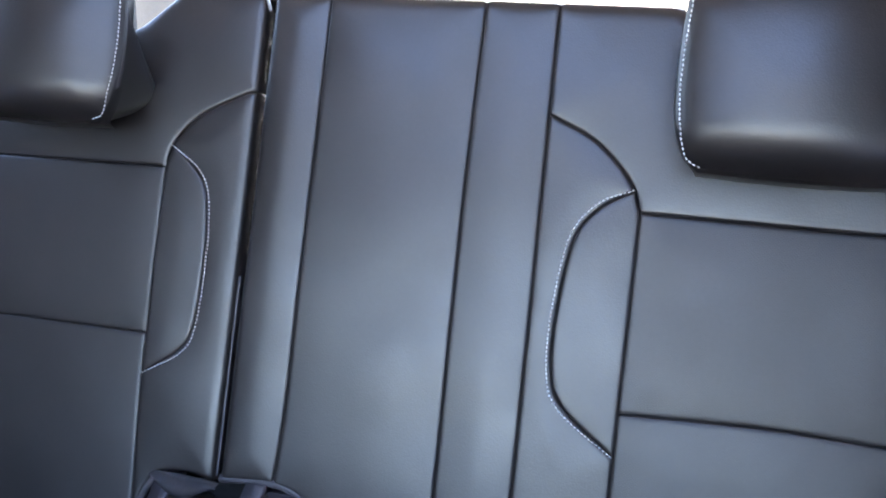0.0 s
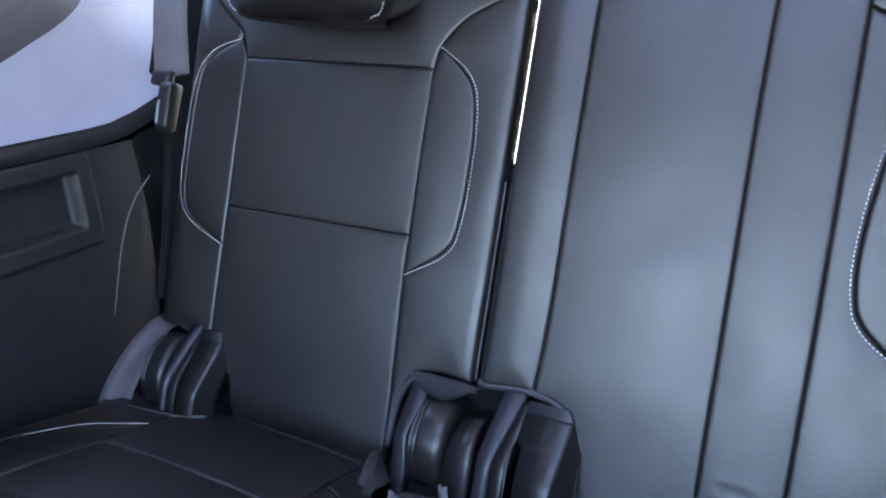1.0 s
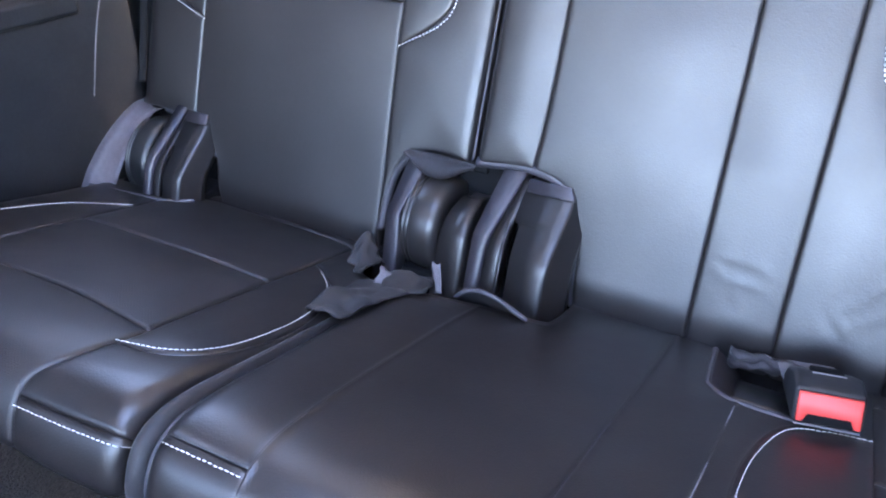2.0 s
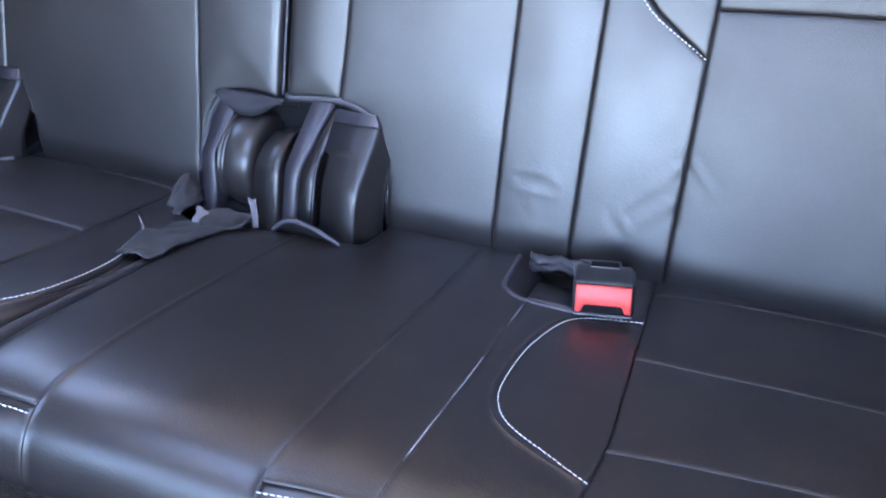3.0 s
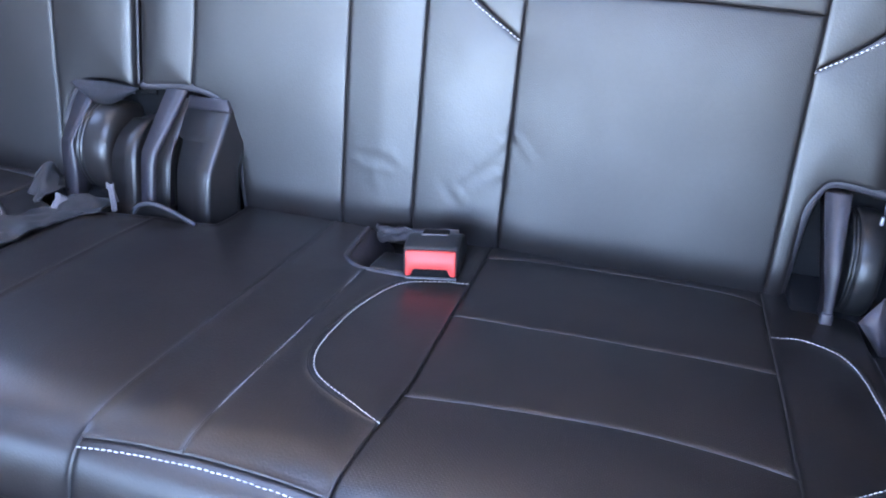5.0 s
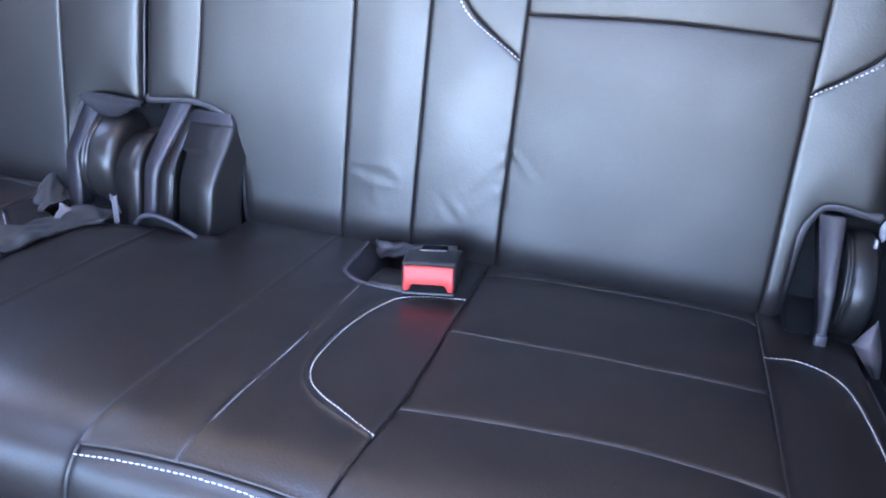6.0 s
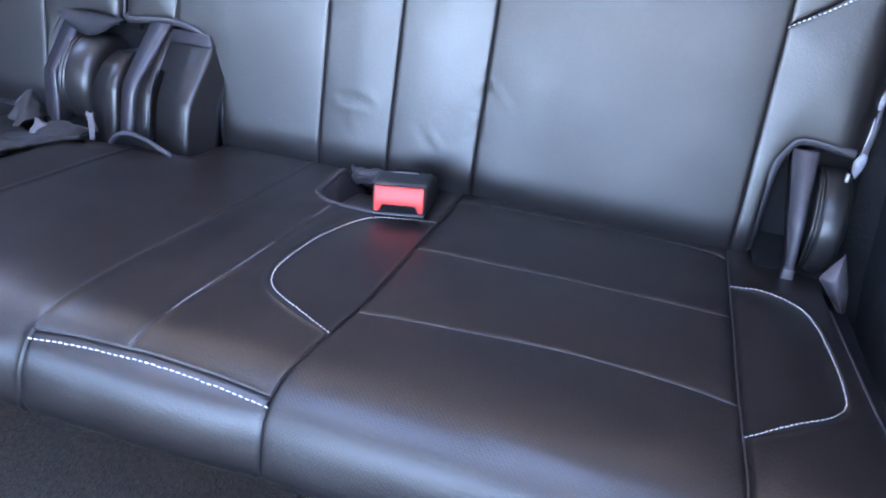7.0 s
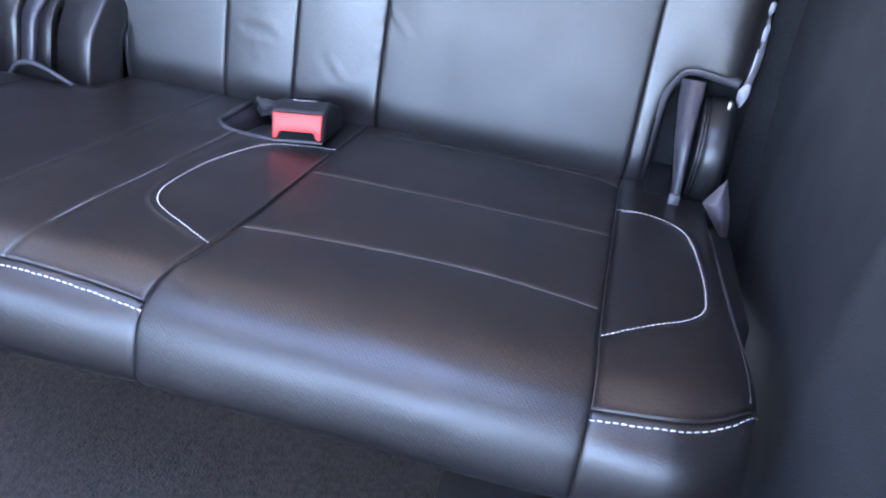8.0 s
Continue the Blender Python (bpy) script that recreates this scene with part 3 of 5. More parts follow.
panel("cushion_panel", outline([(CX0, s_of(0.432)), (-0.09, s_of(0.445)), A[0]], along(A, A[0][1], S_FRONT), HEM_A[::-1], [(CX0, S_FRONT), (CX0, s_of(0.432))]), mat=LEATHER, **CP)
panel("cushion_front", outline(HEM_A, along(A, S_FRONT, S_END, 5), [A[-1], (CX0, S_END)], [(CX0, S_END), (CX0, S_FRONT)]), mat=LEATHER, **{**CP, "deep": 0.0012, "wide": 0.0030})
panel("cushion_panel", outline([A[0], (0.004, s_of(0.458)), (0.016, s_of(0.470)), (0.018, s0)], [(0.018, s0), B[0]], along(B, s0, S_END, 14), [B[-1], A[-1]], along(A, A[0][1], S_END, 12)[::-1]), mat=LEATHER, **CP)
panel("cushion_panel", outline([B[0], (HOLE_L - 0.003, s0)], [(HOLE_L - 0.003, s0), (HOLE_L, s_of(0.455)), (0.160, s_of(0.436)), C[0]], along(C, C[0][1], S_FRONT - 0.001), [(0.1655, S_FRONT - 0.001), (0.130, S_FRONT), HEM_BD[0]], along(B, s0, S_FRONT + 0.003, 12)[::-1]), mat=LEATHER, **CP)
CW = [(0.2725, 0.428), (0.245, 0.421), (0.216, 0.402), (0.200, 0.345), (0.1965, 0.287), (0.203, 0.258), (0.216, 0.241), (0.238, 0.227), (0.2675, 0.209)]
cwt = cs(CW)
cw = inset(cwt, 0.004)
panel("cushion_panel", outline([C[0], (HOLE_R - 0.01, s_of(HOLE_F)), (HOLE_R, s_of(0.44)), (HOLE_R, s0)], [(HOLE_R, s0), D[0]], along(D, s0, cw[0][1], 5), cw, along(D, cw[-1][1], S_FRONT + 0.004, 6), [HEM_BD[4], HEM_BD[3], HEM_BD[2], (0.1655, S_FRONT - 0.001)], along(C, C[0][1], S_FRONT - 0.001)[::-1]), mat=LEATHER, **CP)
panel("cushion_wing", outline(cw, along(D, cw[0][1], cw[-1][1], 9)[::-1]), mat=LEATHER, **CP)
panel("cushion_front", outline(HEM_BD, along(D, S_FRONT + 0.004, S_END, 5), [D[-1], B[-1]], along(B, S_FRONT + 0.003, S_END, 5)[::-1]), mat=LEATHER, **{**CP, "deep": 0.0012, "wide": 0.0030})
# quilted inserts, parted by slightly bowed cross seams
rows_d = [[(D[0][0], s0), (E[0][0], s0)], cs([(0.2725, 0.4955), (0.32, 0.505), (0.40, 0.511), (0.47, 0.509), (0.505, 0.503), (0.5185, 0.493)]), cs([(0.2725, 0.3685), (0.34, 0.373), (0.44, 0.3755), (0.5185, 0.3725)]), cs([(0.2722, 0.2460), (0.33, 0.254), (0.41, 0.2585), (0.48, 0.254), (0.5186, 0.2455)]), [D[-1], (0.295, S_END - 0.004), (0.35, S_END - 0.008), (0.44, S_END - 0.008), (E[-1][0], S_END - 0.003)]]
for up, down in zip(rows_d, rows_d[1:]):
    panel("cushion_insert", outline(up, along(E, up[-1][1], down[-1][1], 8), down[::-1], along(D, up[0][1], down[0][1], 8)[::-1]), mat=PERFORATED, **{**CP, "puff": 0.0034, "deep": 0.0010, "wide": 0.0032})
CV = [(0.5185, 0.430), (0.547, 0.434), (0.574, 0.408), (0.584, 0.343), (0.585, 0.284), (0.575, 0.258), (0.549, 0.236), (0.5195, 0.209)]
cvt = cs(CV)
cv = inset(cvt, -0.004)
panel("cushion_wing", outline(cv, along(E, cv[0][1], cv[-1][1], 9)[::-1]), mat=LEATHER, **CP)
corner = [(0.5215, S_FRONT + 0.001), (0.556, S_FRONT - 0.003), (0.586, S_FRONT - 0.007), (0.600, S_FRONT - 0.010), (CX1, S_FRONT - 0.016)]
panel("cushion_panel", outline([E[0], (CX1, s0)], [(CX1, s0), corner[-1]], corner[::-1], along(E, cv[-1][1], S_FRONT + 0.002, 6)[::-1], cv[::-1], along(E, s0, cv[0][1], 4)[::-1]), mat=LEATHER, **CP)
panel("cushion_front", outline(corner, [corner[-1], (CX1, S_END)], [(CX1, S_END), E[-1]], along(E, S_FRONT + 0.002, S_END, 5)[::-1]), mat=LEATHER, **{**CP, "deep": 0.0012, "wide": 0.0030})
stitches(cwt, cushion_surface, cush, soft=0.0011, height=0.0013, thick=0.00038, long=0.0032)
stitches(cvt, cushion_surface, cush, soft=0.0011, height=0.0013, thick=0.00038, long=0.0032)
HEM = dict(soft=0.0011, height=0.0008, rounds=c_rounds, step=0.0042, long=0.0031, thick=0.00045)
for line in ([(CX0 + 0.005, S_FRONT + 0.0062), (-0.060, S_FRONT + 0.0062)], [(x, k + 0.0062) for x, k in HEM_BD], [(x, k + 0.0062) for x, k in corner]):
    stitches(line, cushion_surface, cush, **HEM)

tube("edge_piping", [cushion_surface(0.6065, k, -0.0016) for k in np.linspace(s_of(0.43), S_FRONT - 0.022, 8)], 0.0009, LIP, cush, "faint seam along the cushion's side")
tube("edge_piping", [cushion_surface(x, S_END - 0.002, 0.0006 - (0.003 if x > 0.59 else 0)) for x in (0.5205, 0.545, 0.570, 0.592)], 0.0011, THREAD, cush, "pale hem under the cushion's corner")

# pale threads stand in for the highlight that runs along two seams
for line, a, mat in ((B, s_of(0.40), LIP), (C, s_of(0.415), SCRAP)):
    tube("seam_highlight", [cushion_surface(x, k, 0.0008) for x, k in along(line, a, S_FRONT - 0.004, 16)], 0.0007, mat, cush, "thin pale line painting the highlight along a seam")

LEG = [(0.200, 0.262), (0.188, 0.258), (0.186, 0.232), (0.200, 0.228)]
slab("seat_leg", LEG, 0.3715, 0.3785, PLASTIC, right, "small dark foot under the cushion", 0.0015)

# pocket for the buckle between the cushion panels
pocket = outline([(HOLE_L - 0.006, 0.55), (HOLE_L, 0.455), (0.160, 0.436), (0.1785, HOLE_F), (HOLE_R - 0.01, HOLE_F), (HOLE_R, 0.44), (HOLE_R, 0.55)], step=0.004)
V, F = [], []
for x, y in pocket:
    z = 0.35 - 0.073 * (0.499 - y)
    k = 1 if x < 0.19 else -0.2
    V += [(x, y, z - 0.001), (x + 0.006 * k, y + 0.003, z - 0.002), (x + 0.025 * k, y + 0.006, z - 0.019), (x + 0.027 * k, y + 0.007, z - 0.042)]
for i in range(len(pocket) - 1):
    F += [(4 * i + k, 4 * i + k + 1, 4 * i + k + 5, 4 * i + k + 4) for k in range(3)]
F.append(tuple(range(3, 4 * len(pocket), 4)))
bm = bmesh.new()
vs = [bm.verts.new(v) for v in V]
for f in F:
    bm.faces.new([vs[k] for k in f])
bmesh.ops.solidify(bm, geom=list(bm.faces), thickness=0.002)
part("buckle_pocket", bm, LIP, cush, "grey lined buckle pocket")
tube("edge_piping", [(x, y, 0.3495 - 0.073 * (0.499 - y)) for x, y in pocket], 0.0028, LIP, cush, "grey rolled pocket edge", up=(0, 0, 1))
box("pocket_floor", (0.140, 0.415, 0.282), (0.262, 0.556, 0.300), VOID, cush, "dark hollow under the pocket", 0.002)
box("hinge_stub", (0.172, 0.452, 0.306), (0.222, 0.50, 0.338), PLASTIC, cush, "black moulded stub in the pocket", 0.004)

CREASES.clear()
CREASES += [((-0.150, s_of(0.170)), (-0.148, s_of(0.150)), 0.0010, 0.005)]
# ================= the narrow seat section =================
left = thing("rear_single_seat", (-0.32, 0.515, 0.36), "black leather folding single rear seat with white contrast stitching", "car seat", "rear seats")
LIL, LIR = -0.4435, -0.2025
LIR_LOW = [(-0.1965, 0.330), (-0.1965, 0.420), (-0.2000, 0.500), (LIR, 0.5535)]
arch_lr = [(-0.1965, 0.330), (-0.1945, 0.372), (-0.188, 0.427), (-0.172, 0.454), (-0.142, 0.462), (LX1, 0.458)]
arch_ll = [(LX0, 0.440), (-0.49, 0.440), (LIL, 0.433), (-0.427, 0.424), (-0.410, 0.400), (-0.397, 0.330)]
left_ring = outline([(LX0, 0.440), (LX0, TOP)], [(LX0, TOP), (MID_L - 0.112, TOP)], top_edge(MID_L, 0.112), [(MID_L + 0.112, TOP), (LX1 - 0.02, TOP)], LCOR, [(LX1, 0.935), (LX1, 0.458)], arch_lr[::-1], [(-0.1965, 0.33), (-0.397, 0.33)], arch_ll[::-1])
lback = backing("backrest", [(min(max(x, LX0 + 0.006), LX1 - 0.004), z - 0.004) for x, z in left_ring], left, 0.527, 0.60, "dark backing of the backrest")
l_rounds = [([(LX1, 0.46), (LX1, TOP)], 0.007), ([(LX0, TOP), (MID_L - 0.112, TOP)], 0.010), (top_edge(MID_L, 0.112), 0.012), ([(MID_L + 0.112, TOP), (LX1, TOP)], 0.010), ([(LX0, TOP), (LX0, 0.45)], 0.030)]
LP = dict(surf=back_surface, parent=lback, rounds=l_rounds, puff=0.003, soft=0.0009)
panel("back_bolster", outline(arch_lr, [(LX1, 0.458), (LX1, 0.852)], LWING[:4], LWING_SEAM, LIR_LOW[::-1]), mat=LEATHER, **LP)
panel("back_wing", outline(LWING_SEAM, [LIR_LOW[-1], (LIR, 0.769)], [(LIR, 0.769), LWING_SEAM[0]]), mat=LEATHER, **{**LP, "puff": 0.002})
panel("back_insert", outline([(LIL, 0.592), (LIR, 0.595)], [(LIR, 0.595), (LIR, 0.769)], [(LIR, 0.769), (LIL, 0.764)], [(LIL, 0.764), (LIL, 0.592)]), mat=PERFORATED, **{**LP, "puff": 0.0028})
panel("back_insert", outline(arch_ll[2:], [(-0.397, 0.33), (-0.1965, 0.33)], LIR_LOW, [LIR_LOW[-1], (LIR, 0.595)], [(LIR, 0.595), (LIL, 0.592)], [(LIL, 0.592), (LIL, 0.433)]), mat=PERFORATED, **{**LP, "puff": 0.0028})
panel("back_wing", outline(LOUT_SEAM, [(LIL, 0.546), (LIL, 0.764)], [(LIL, 0.764), LOUT_SEAM[0]]), mat=LEATHER, **{**LP, "puff": 0.002})
panel("back_bolster", outline(arch_ll[:3], [(LIL, 0.433), (LIL, 0.546)], LOUT_SEAM[::-1], LOUT[3::-1], [(LX0, 0.848), (LX0, 0.440)]), mat=LEATHER, **LP)
panel("back_yoke", outline(LOUT, [(LIL, 0.764), (LIR, 0.769)], LWING[::-1], [(LX1, 0.852), (LX1, 0.935)], LCOR[::-1], [(LX1 - 0.02, TOP), (MID_L + 0.112, TOP)], top_edge(MID_L, 0.112)[::-1], [(MID_L - 0.112, TOP), (LX0, TOP)], [(LX0, TOP), (LX0, 0.848)]), mat=LEATHER, **LP)
stitches(LWING_STITCH, back_surface, lback, soft=0.0009, height=0.0014)
stitches(LOUT_STITCH, back_surface, lback, soft=0.0009, height=0.0014)
for a, b in ((MID_L + 0.112, LX1 - 0.018), (LX0 + 0.03, MID_L - 0.112)):
    tube("edge_piping", [back_surface(x, TOP - 0.0035, -0.0035) for x in (a, (a + b) / 2, b)], 0.0012, THREAD, lback, "pale piped top edge")
tube("edge_piping", [back_surface(x, z, -0.004) for x, z in arch_lr[1:4]], 0.0045, LIP, lback, "grey rolled leather edge")
tube("edge_piping", [back_surface(x, z, -0.004) for x, z in arch_ll[1:5]], 0.0030, LIP, lback, "grey rolled leather edge")
tube("edge_piping", [back_surface(LX1 + 0.0002, z, -0.0075) for z in (0.462, 0.54, 0.60, 0.665)], 0.0016, LIP, lback, "grey piped edge along the split")
# slack flap of cloth that hangs over the hinge from the backrest's lower corner
bm = bmesh.new()
rows = []
for i in range(15):
    u = i / 14
    x = -0.171 + u * 0.077
    fall = 0.005 + 0.018 * math.sin(math.pi * min(1, u * 1.05)) ** 1.2
    row = []
    for j in range(6):
        v = j / 5
        row.append(bm.verts.new((x, 0.506 - 0.008 * math.sin(v * 2.4) - 0.004 * u, 0.463 - 0.004 * abs(u - 0.5) - fall * v)))
    rows.append(row)
for p, q in zip(rows, rows[1:]):
    for j in range(5):
        bm.faces.new((p[j], p[j + 1], q[j + 1], q[j]))
bmesh.ops.solidify(bm, geom=list(bm.faces), thickness=0.002)
part("hinge_flap", bm, LIP, lback, "slack grey cloth flap over the hinge")

LC0, LC1 = -0.545, -0.139
lcush = backing("cushion", [(LC0 + 0.012, 0.268), (LC1 - 0.014, 0.268), (LC1 - 0.014, 0.31), (LC0 + 0.012, 0.31)], left, 0.170, 0.55, "dark underside of the cushion")
LSIDE = seam((LC1 + 0.003, 0.43), (LC1 + 0.003, 0.33), (LC1, 0.24), (LC1 - 0.004, 0.19), LC1 - 0.007, LC1 - 0.007)
lc_rounds = [(LSIDE, 0.012), ([(LC0, -0.1), (LC0, S_END)], 0.022)]
QP = dict(surf=cushion_surface, parent=lcush, rounds=lc_rounds, puff=0.0024, soft=0.0011, deep=0.0019, wide=0.0036)
Q = seam((-0.2105, YB), (-0.2125, 0.43), (-0.2135, 0.366), (-0.2160, 0.23), (-0.2196, 0.203), (-0.229, 0.168), -0.240, -0.243)
QL = -0.4455
LW = [(-0.2125, 0.435), (-0.195, 0.419), (-0.165, 0.385), (-0.147, 0.330), (-0.150, 0.268), (-0.162, 0.232), (-0.185, 0.213), (-0.2196, 0.203)]
lwt = cs(LW)
lw = inset(lwt, -0.004)
LV = flip([(-0.2105, 0.435), *LW[1:-1], (-0.2105, 0.203)], (QL - 0.2105) / 2)
lvt = cs(LV)
lv = inset(lvt, 0.004)
rows_q = [[(QL, s0), Q[0]], cs([(QL, 0.508), (-0.40, 0.516), (-0.30, 0.514), (-0.23, 0.506), (-0.2112, 0.498)]), cs([(QL, 0.370), (-0.41, 0.3745), (-0.30, 0.374), (-0.2135, 0.366)]), cs([(QL, 0.236), (-0.394, 0.2424), (-0.30, 0.2415), (-0.2160, 0.2295)]), [(QL, S_END), Q[-1]]]
for up, down in zip(rows_q, rows_q[1:]):
    panel("cushion_insert", outline(up, along(Q, up[-1][1], down[-1][1], 9), down[::-1], [down[0], up[0]]), mat=PERFORATED, **{**QP, "puff": 0.0034})
panel("cushion_wing", outline(lw, along(Q, lw[0][1], lw[-1][1], 9)[::-1]), mat=LEATHER, **QP)
panel("cushion_wing", outline(lv, [lv[-1], lv[0]]), mat=LEATHER, **QP)
LHEM = [(-0.2415, S_FRONT + 0.018), (-0.195, S_FRONT + 0.0165), (LC1 - 0.007, S_FRONT + 0.014)]
panel("cushion_panel", outline([Q[0], (-0.192, s0)], [(-0.192, s0), (-0.185, s_of(0.462)), (-0.165, s_of(0.447)), LSIDE[0]], along(LSIDE, LSIDE[0][1], LHEM[-1][1], 9), LHEM[::-1], along(Q, lw[-1][1], LHEM[0][1], 7)[::-1], lw[::-1], along(Q, s0, lw[0][1], 4)[::-1]), mat=LEATHER, **QP)
panel("cushion_front", outline(LHEM, along(LSIDE, LHEM[-1][1], S_END, 4), [LSIDE[-1], Q[-1]], along(Q, LHEM[0][1], S_END, 4)[::-1]), mat=LEATHER, **QP)
panel("cushion_panel", outline([(LC0, s0), (QL, s0)], [(QL, s0), lv[0]], lv, [lv[-1], (QL, S_FRONT)], [(QL, S_FRONT), (LC0, S_FRONT)], [(LC0, S_FRONT), (LC0, s0)]), mat=LEATHER, **QP)
panel("cushion_front", outline([(LC0, S_FRONT), (QL, S_FRONT)], [(QL, S_FRONT), (QL, S_END)], [(QL, S_END), (LC0, S_END)], [(LC0, S_END), (LC0, S_FRONT)]), mat=LEATHER, **QP)
stitches(lwt[1:], cushion_surface, lcush, soft=0.0011, height=0.0013, thick=0.00038, long=0.0032)
stitches(lvt[:4], cushion_surface, lcush, soft=0.0011, height=0.0013, thick=0.00038, long=0.0032)
stitches([(x, k + 0.0062) for x, k in LHEM], cushion_surface, lcush, **{**HEM, "rounds": lc_rounds})
# rolled strip along the split, wider where it turns down the front
ribbon("edge_roll", [cushion_surface(x, k, -0.007) for x, k in along(seam((-0.132, 0.39), (-0.132, 0.33), (-0.133, 0.24), (-0.135, 0.19), -0.1365, -0.1365), s_of(0.38), S_END - 0.004, 14)], (1, 0, 0), (0.008, 0.017), 0.003, CLOTH, lcush, "grey rolled edge along the split", sag=0.0045)
tube("edge_piping", [cushion_surface(CX0 + 0.0005, k, -0.009) for k in (s_of(0.33), s_of(0.25), s_of(0.19), S_FRONT - 0.01, S_FRONT + 0.02, S_FRONT + 0.05, S_END - 0.01)], 0.003, LIP, cush, "grey rolled edge along the split")


# ================= headrests =================
def headrest(mid, parent, skew=0.0):
    ring = outline([(mid - 0.099, 0.940), (mid - 0.102, 0.885), (mid - 0.100, 0.840), (mid - 0.092, 0.814), (mid - 0.078, 0.799)], [(mid - 0.078, 0.799), (mid - 0.03, 0.796), (mid + 0.03, 0.796), (mid + 0.078, 0.799)],
                   [(mid + 0.078, 0.799), (mid + 0.092, 0.814), (mid + 0.100, 0.840), (mid + 0.102, 0.885), (mid + 0.099, 0.940)], [(mid + 0.099, 0.940), (mid + 0.04, 0.946), (mid - 0.04, 0.946), (mid - 0.099, 0.940)])

    # a worn headrest sags to one side near its lower edge
    ring = [(x - skew * (x < mid) * (0.94 - z) / 0.14 * min(1, (mid - x) / 0.06), z) for x, z in ring]

    def face(x, z, h):
        return (x, 0.424 + 0.020 * ((x - mid) / 0.1) ** 2 + 11.5 * max(0, 0.836 - z) ** 2 - h, z)

    V, F = [], []
    rings = 9
    for k in range(rings):
        u = k / (rings - 1)
        grow = 1.0 + 0.02 * math.sin(math.pi * u * 0.8) - 0.03 * u
        for x, z in ring:
            y = face(x, z, 0)[1]
            up = 0.030 * u * max(0, (0.86 - z) / 0.07)
            f = min(1.0, max(0.0, (z - 0.815) / 0.115))
            thin = 0.075 * f * f * (3 - 2 * f)
            V.append((mid + (x - mid) * grow, y + 0.004 + (0.520 - thin - y) * u, 0.868 + (z - 0.868) * grow + up))
    n = len(ring)
    for k in range(rings - 1):
        for i in range(n):
            j = (i + 1) % n
            F.append((k * n + i, k * n + j, (k + 1) * n + j, (k + 1) * n + i))
    F += [tuple(range(n)), tuple((rings - 1) * n + i for i in range(n))[::-1]]
    bm = bmesh.new()
    vs = [bm.verts.new(v) for v in V]
    for f in F:
        bm.faces.new([vs[k] for k in f])
    bmesh.ops.recalc_face_normals(bm, faces=bm.faces)
    body = part("headrest", bm, LEATHER, parent, "padded black leather headrest")
    panel("headrest_face", ring, face, body, LEATHER, puff=0.008, deep=0.003, wide=0.012, rounds=[(outline([(mid - 0.078, 0.799), (mid - 0.03, 0.796), (mid + 0.03, 0.796), (mid + 0.078, 0.799)]), 0.016)])
    for sgn in (-1, 1):
        line = [(mid + sgn * a - skew * (sgn < 0) * (0.94 - z) / 0.14, z) for a, z in ((0.0955, 0.940), (0.0985, 0.885), (0.0965, 0.840), (0.089, 0.810), (0.077, 0.802))]
        stitches(line, face, body, height=0.0005)


CREASES.clear()
headrest(MID_R, right)
headrest(MID_L, left, 0.014)

# ================= hinges =================
def pillar(name, rows, deep, mat, parent, label="", r=0.003, flank=None):
    """A moulded upright with a rounded front: rows of (z, left, right, front), glided through from below upwards.
    flank: how far the right side slants outwards and back, at the foot and at the top."""
    path = [curve([Vector((row[0], row[k], row[3])) for row in rows], 0.003) for k in (1, 2)]
    n = min(len(path[0]), len(path[1]))
    V, F = [], []
    for i in range(n):
        a, b = (p[round(i * (len(p) - 1) / (n - 1))] for p in path)
        z, xl, xr, yf = a.x, a.y, b.y, a.z
        w = min(r, (xr - xl) * 0.49)
        ring = [(xl, yf + deep)]
        for k in range(6):
            q = math.pi / 2 * k / 5
            ring.append((xl + w * (1 - math.sin(q)), yf + w * (1 - math.cos(math.pi / 2 - q))))
        for k in range(6):
            q = math.pi / 2 * k / 5
            ring.append((xr - w * (1 - math.sin(q)), yf + w * (1 - math.cos(q))))
        out = (flank[0] + (flank[1] - flank[0]) * i / (n - 1)) if flank else 0.0
        ring.append((xr + out, yf + deep * 0.7))
        ring.append((xr + out, yf + deep))
        V += [(x, y, z) for x, y in ring]
    m = len(ring)
    for i in range(n - 1):
        for k in range(m):
            F.append((i * m + k, i * m + (k + 1) % m, (i + 1) * m + (k + 1) % m, (i + 1) * m + k))
    F += [tuple(range(m))[::-1], tuple((n - 1) * m + k for k in range(m))]
    bm = bmesh.new()
    vs = [bm.verts.new(v) for v in V]
    for f in F:
        bm.faces.new([vs[k] for k in f])
    bmesh.ops.recalc_face_normals(bm, faces=bm.faces)
    bmesh.ops.bevel(bm, geom=[e for e in bm.edges if e.calc_face_angle(0) > 1.0 and all(v.co.z > rows[-1][0] - 0.0004 for v in e.verts)], offset=0.0012, segments=2, profile=0.5, affect="EDGES", clamp_overlap=True)
    return part(name, bm, mat, parent, label)


DRUM = ((0, 0.93), (0.03, 0.965), (0.09, 0.97), (0.10, 0.945), (0.125, 0.945), (0.135, 0.97), (0.20, 0.972), (0.21, 0.95), (0.235, 0.95), (0.245, 0.975), (0.30, 0.985), (0.36, 1.0), (0.74, 1.0), (0.84, 0.985), (0.92, 0.945), (0.97, 0.89), (1, 0.83))


def hinge_base(seat, foot, plate, dz=0.0):
    h = slab("hinge_foot", [(0.54, 0.372), (0.490, 0.350), (0.486, 0.30), (0.54, 0.30)], foot[0], foot[1], VOID, seat, "dark hinge foot under the recliner", 0.003)
    slab("hinge_plate", [(0.548, 0.478 + dz), (0.536, 0.478 + dz), (0.536, 0.30), (0.548, 0.30)], plate[0], plate[1], VOID, h, "dark plate behind the hinge", 0.001)
    return h


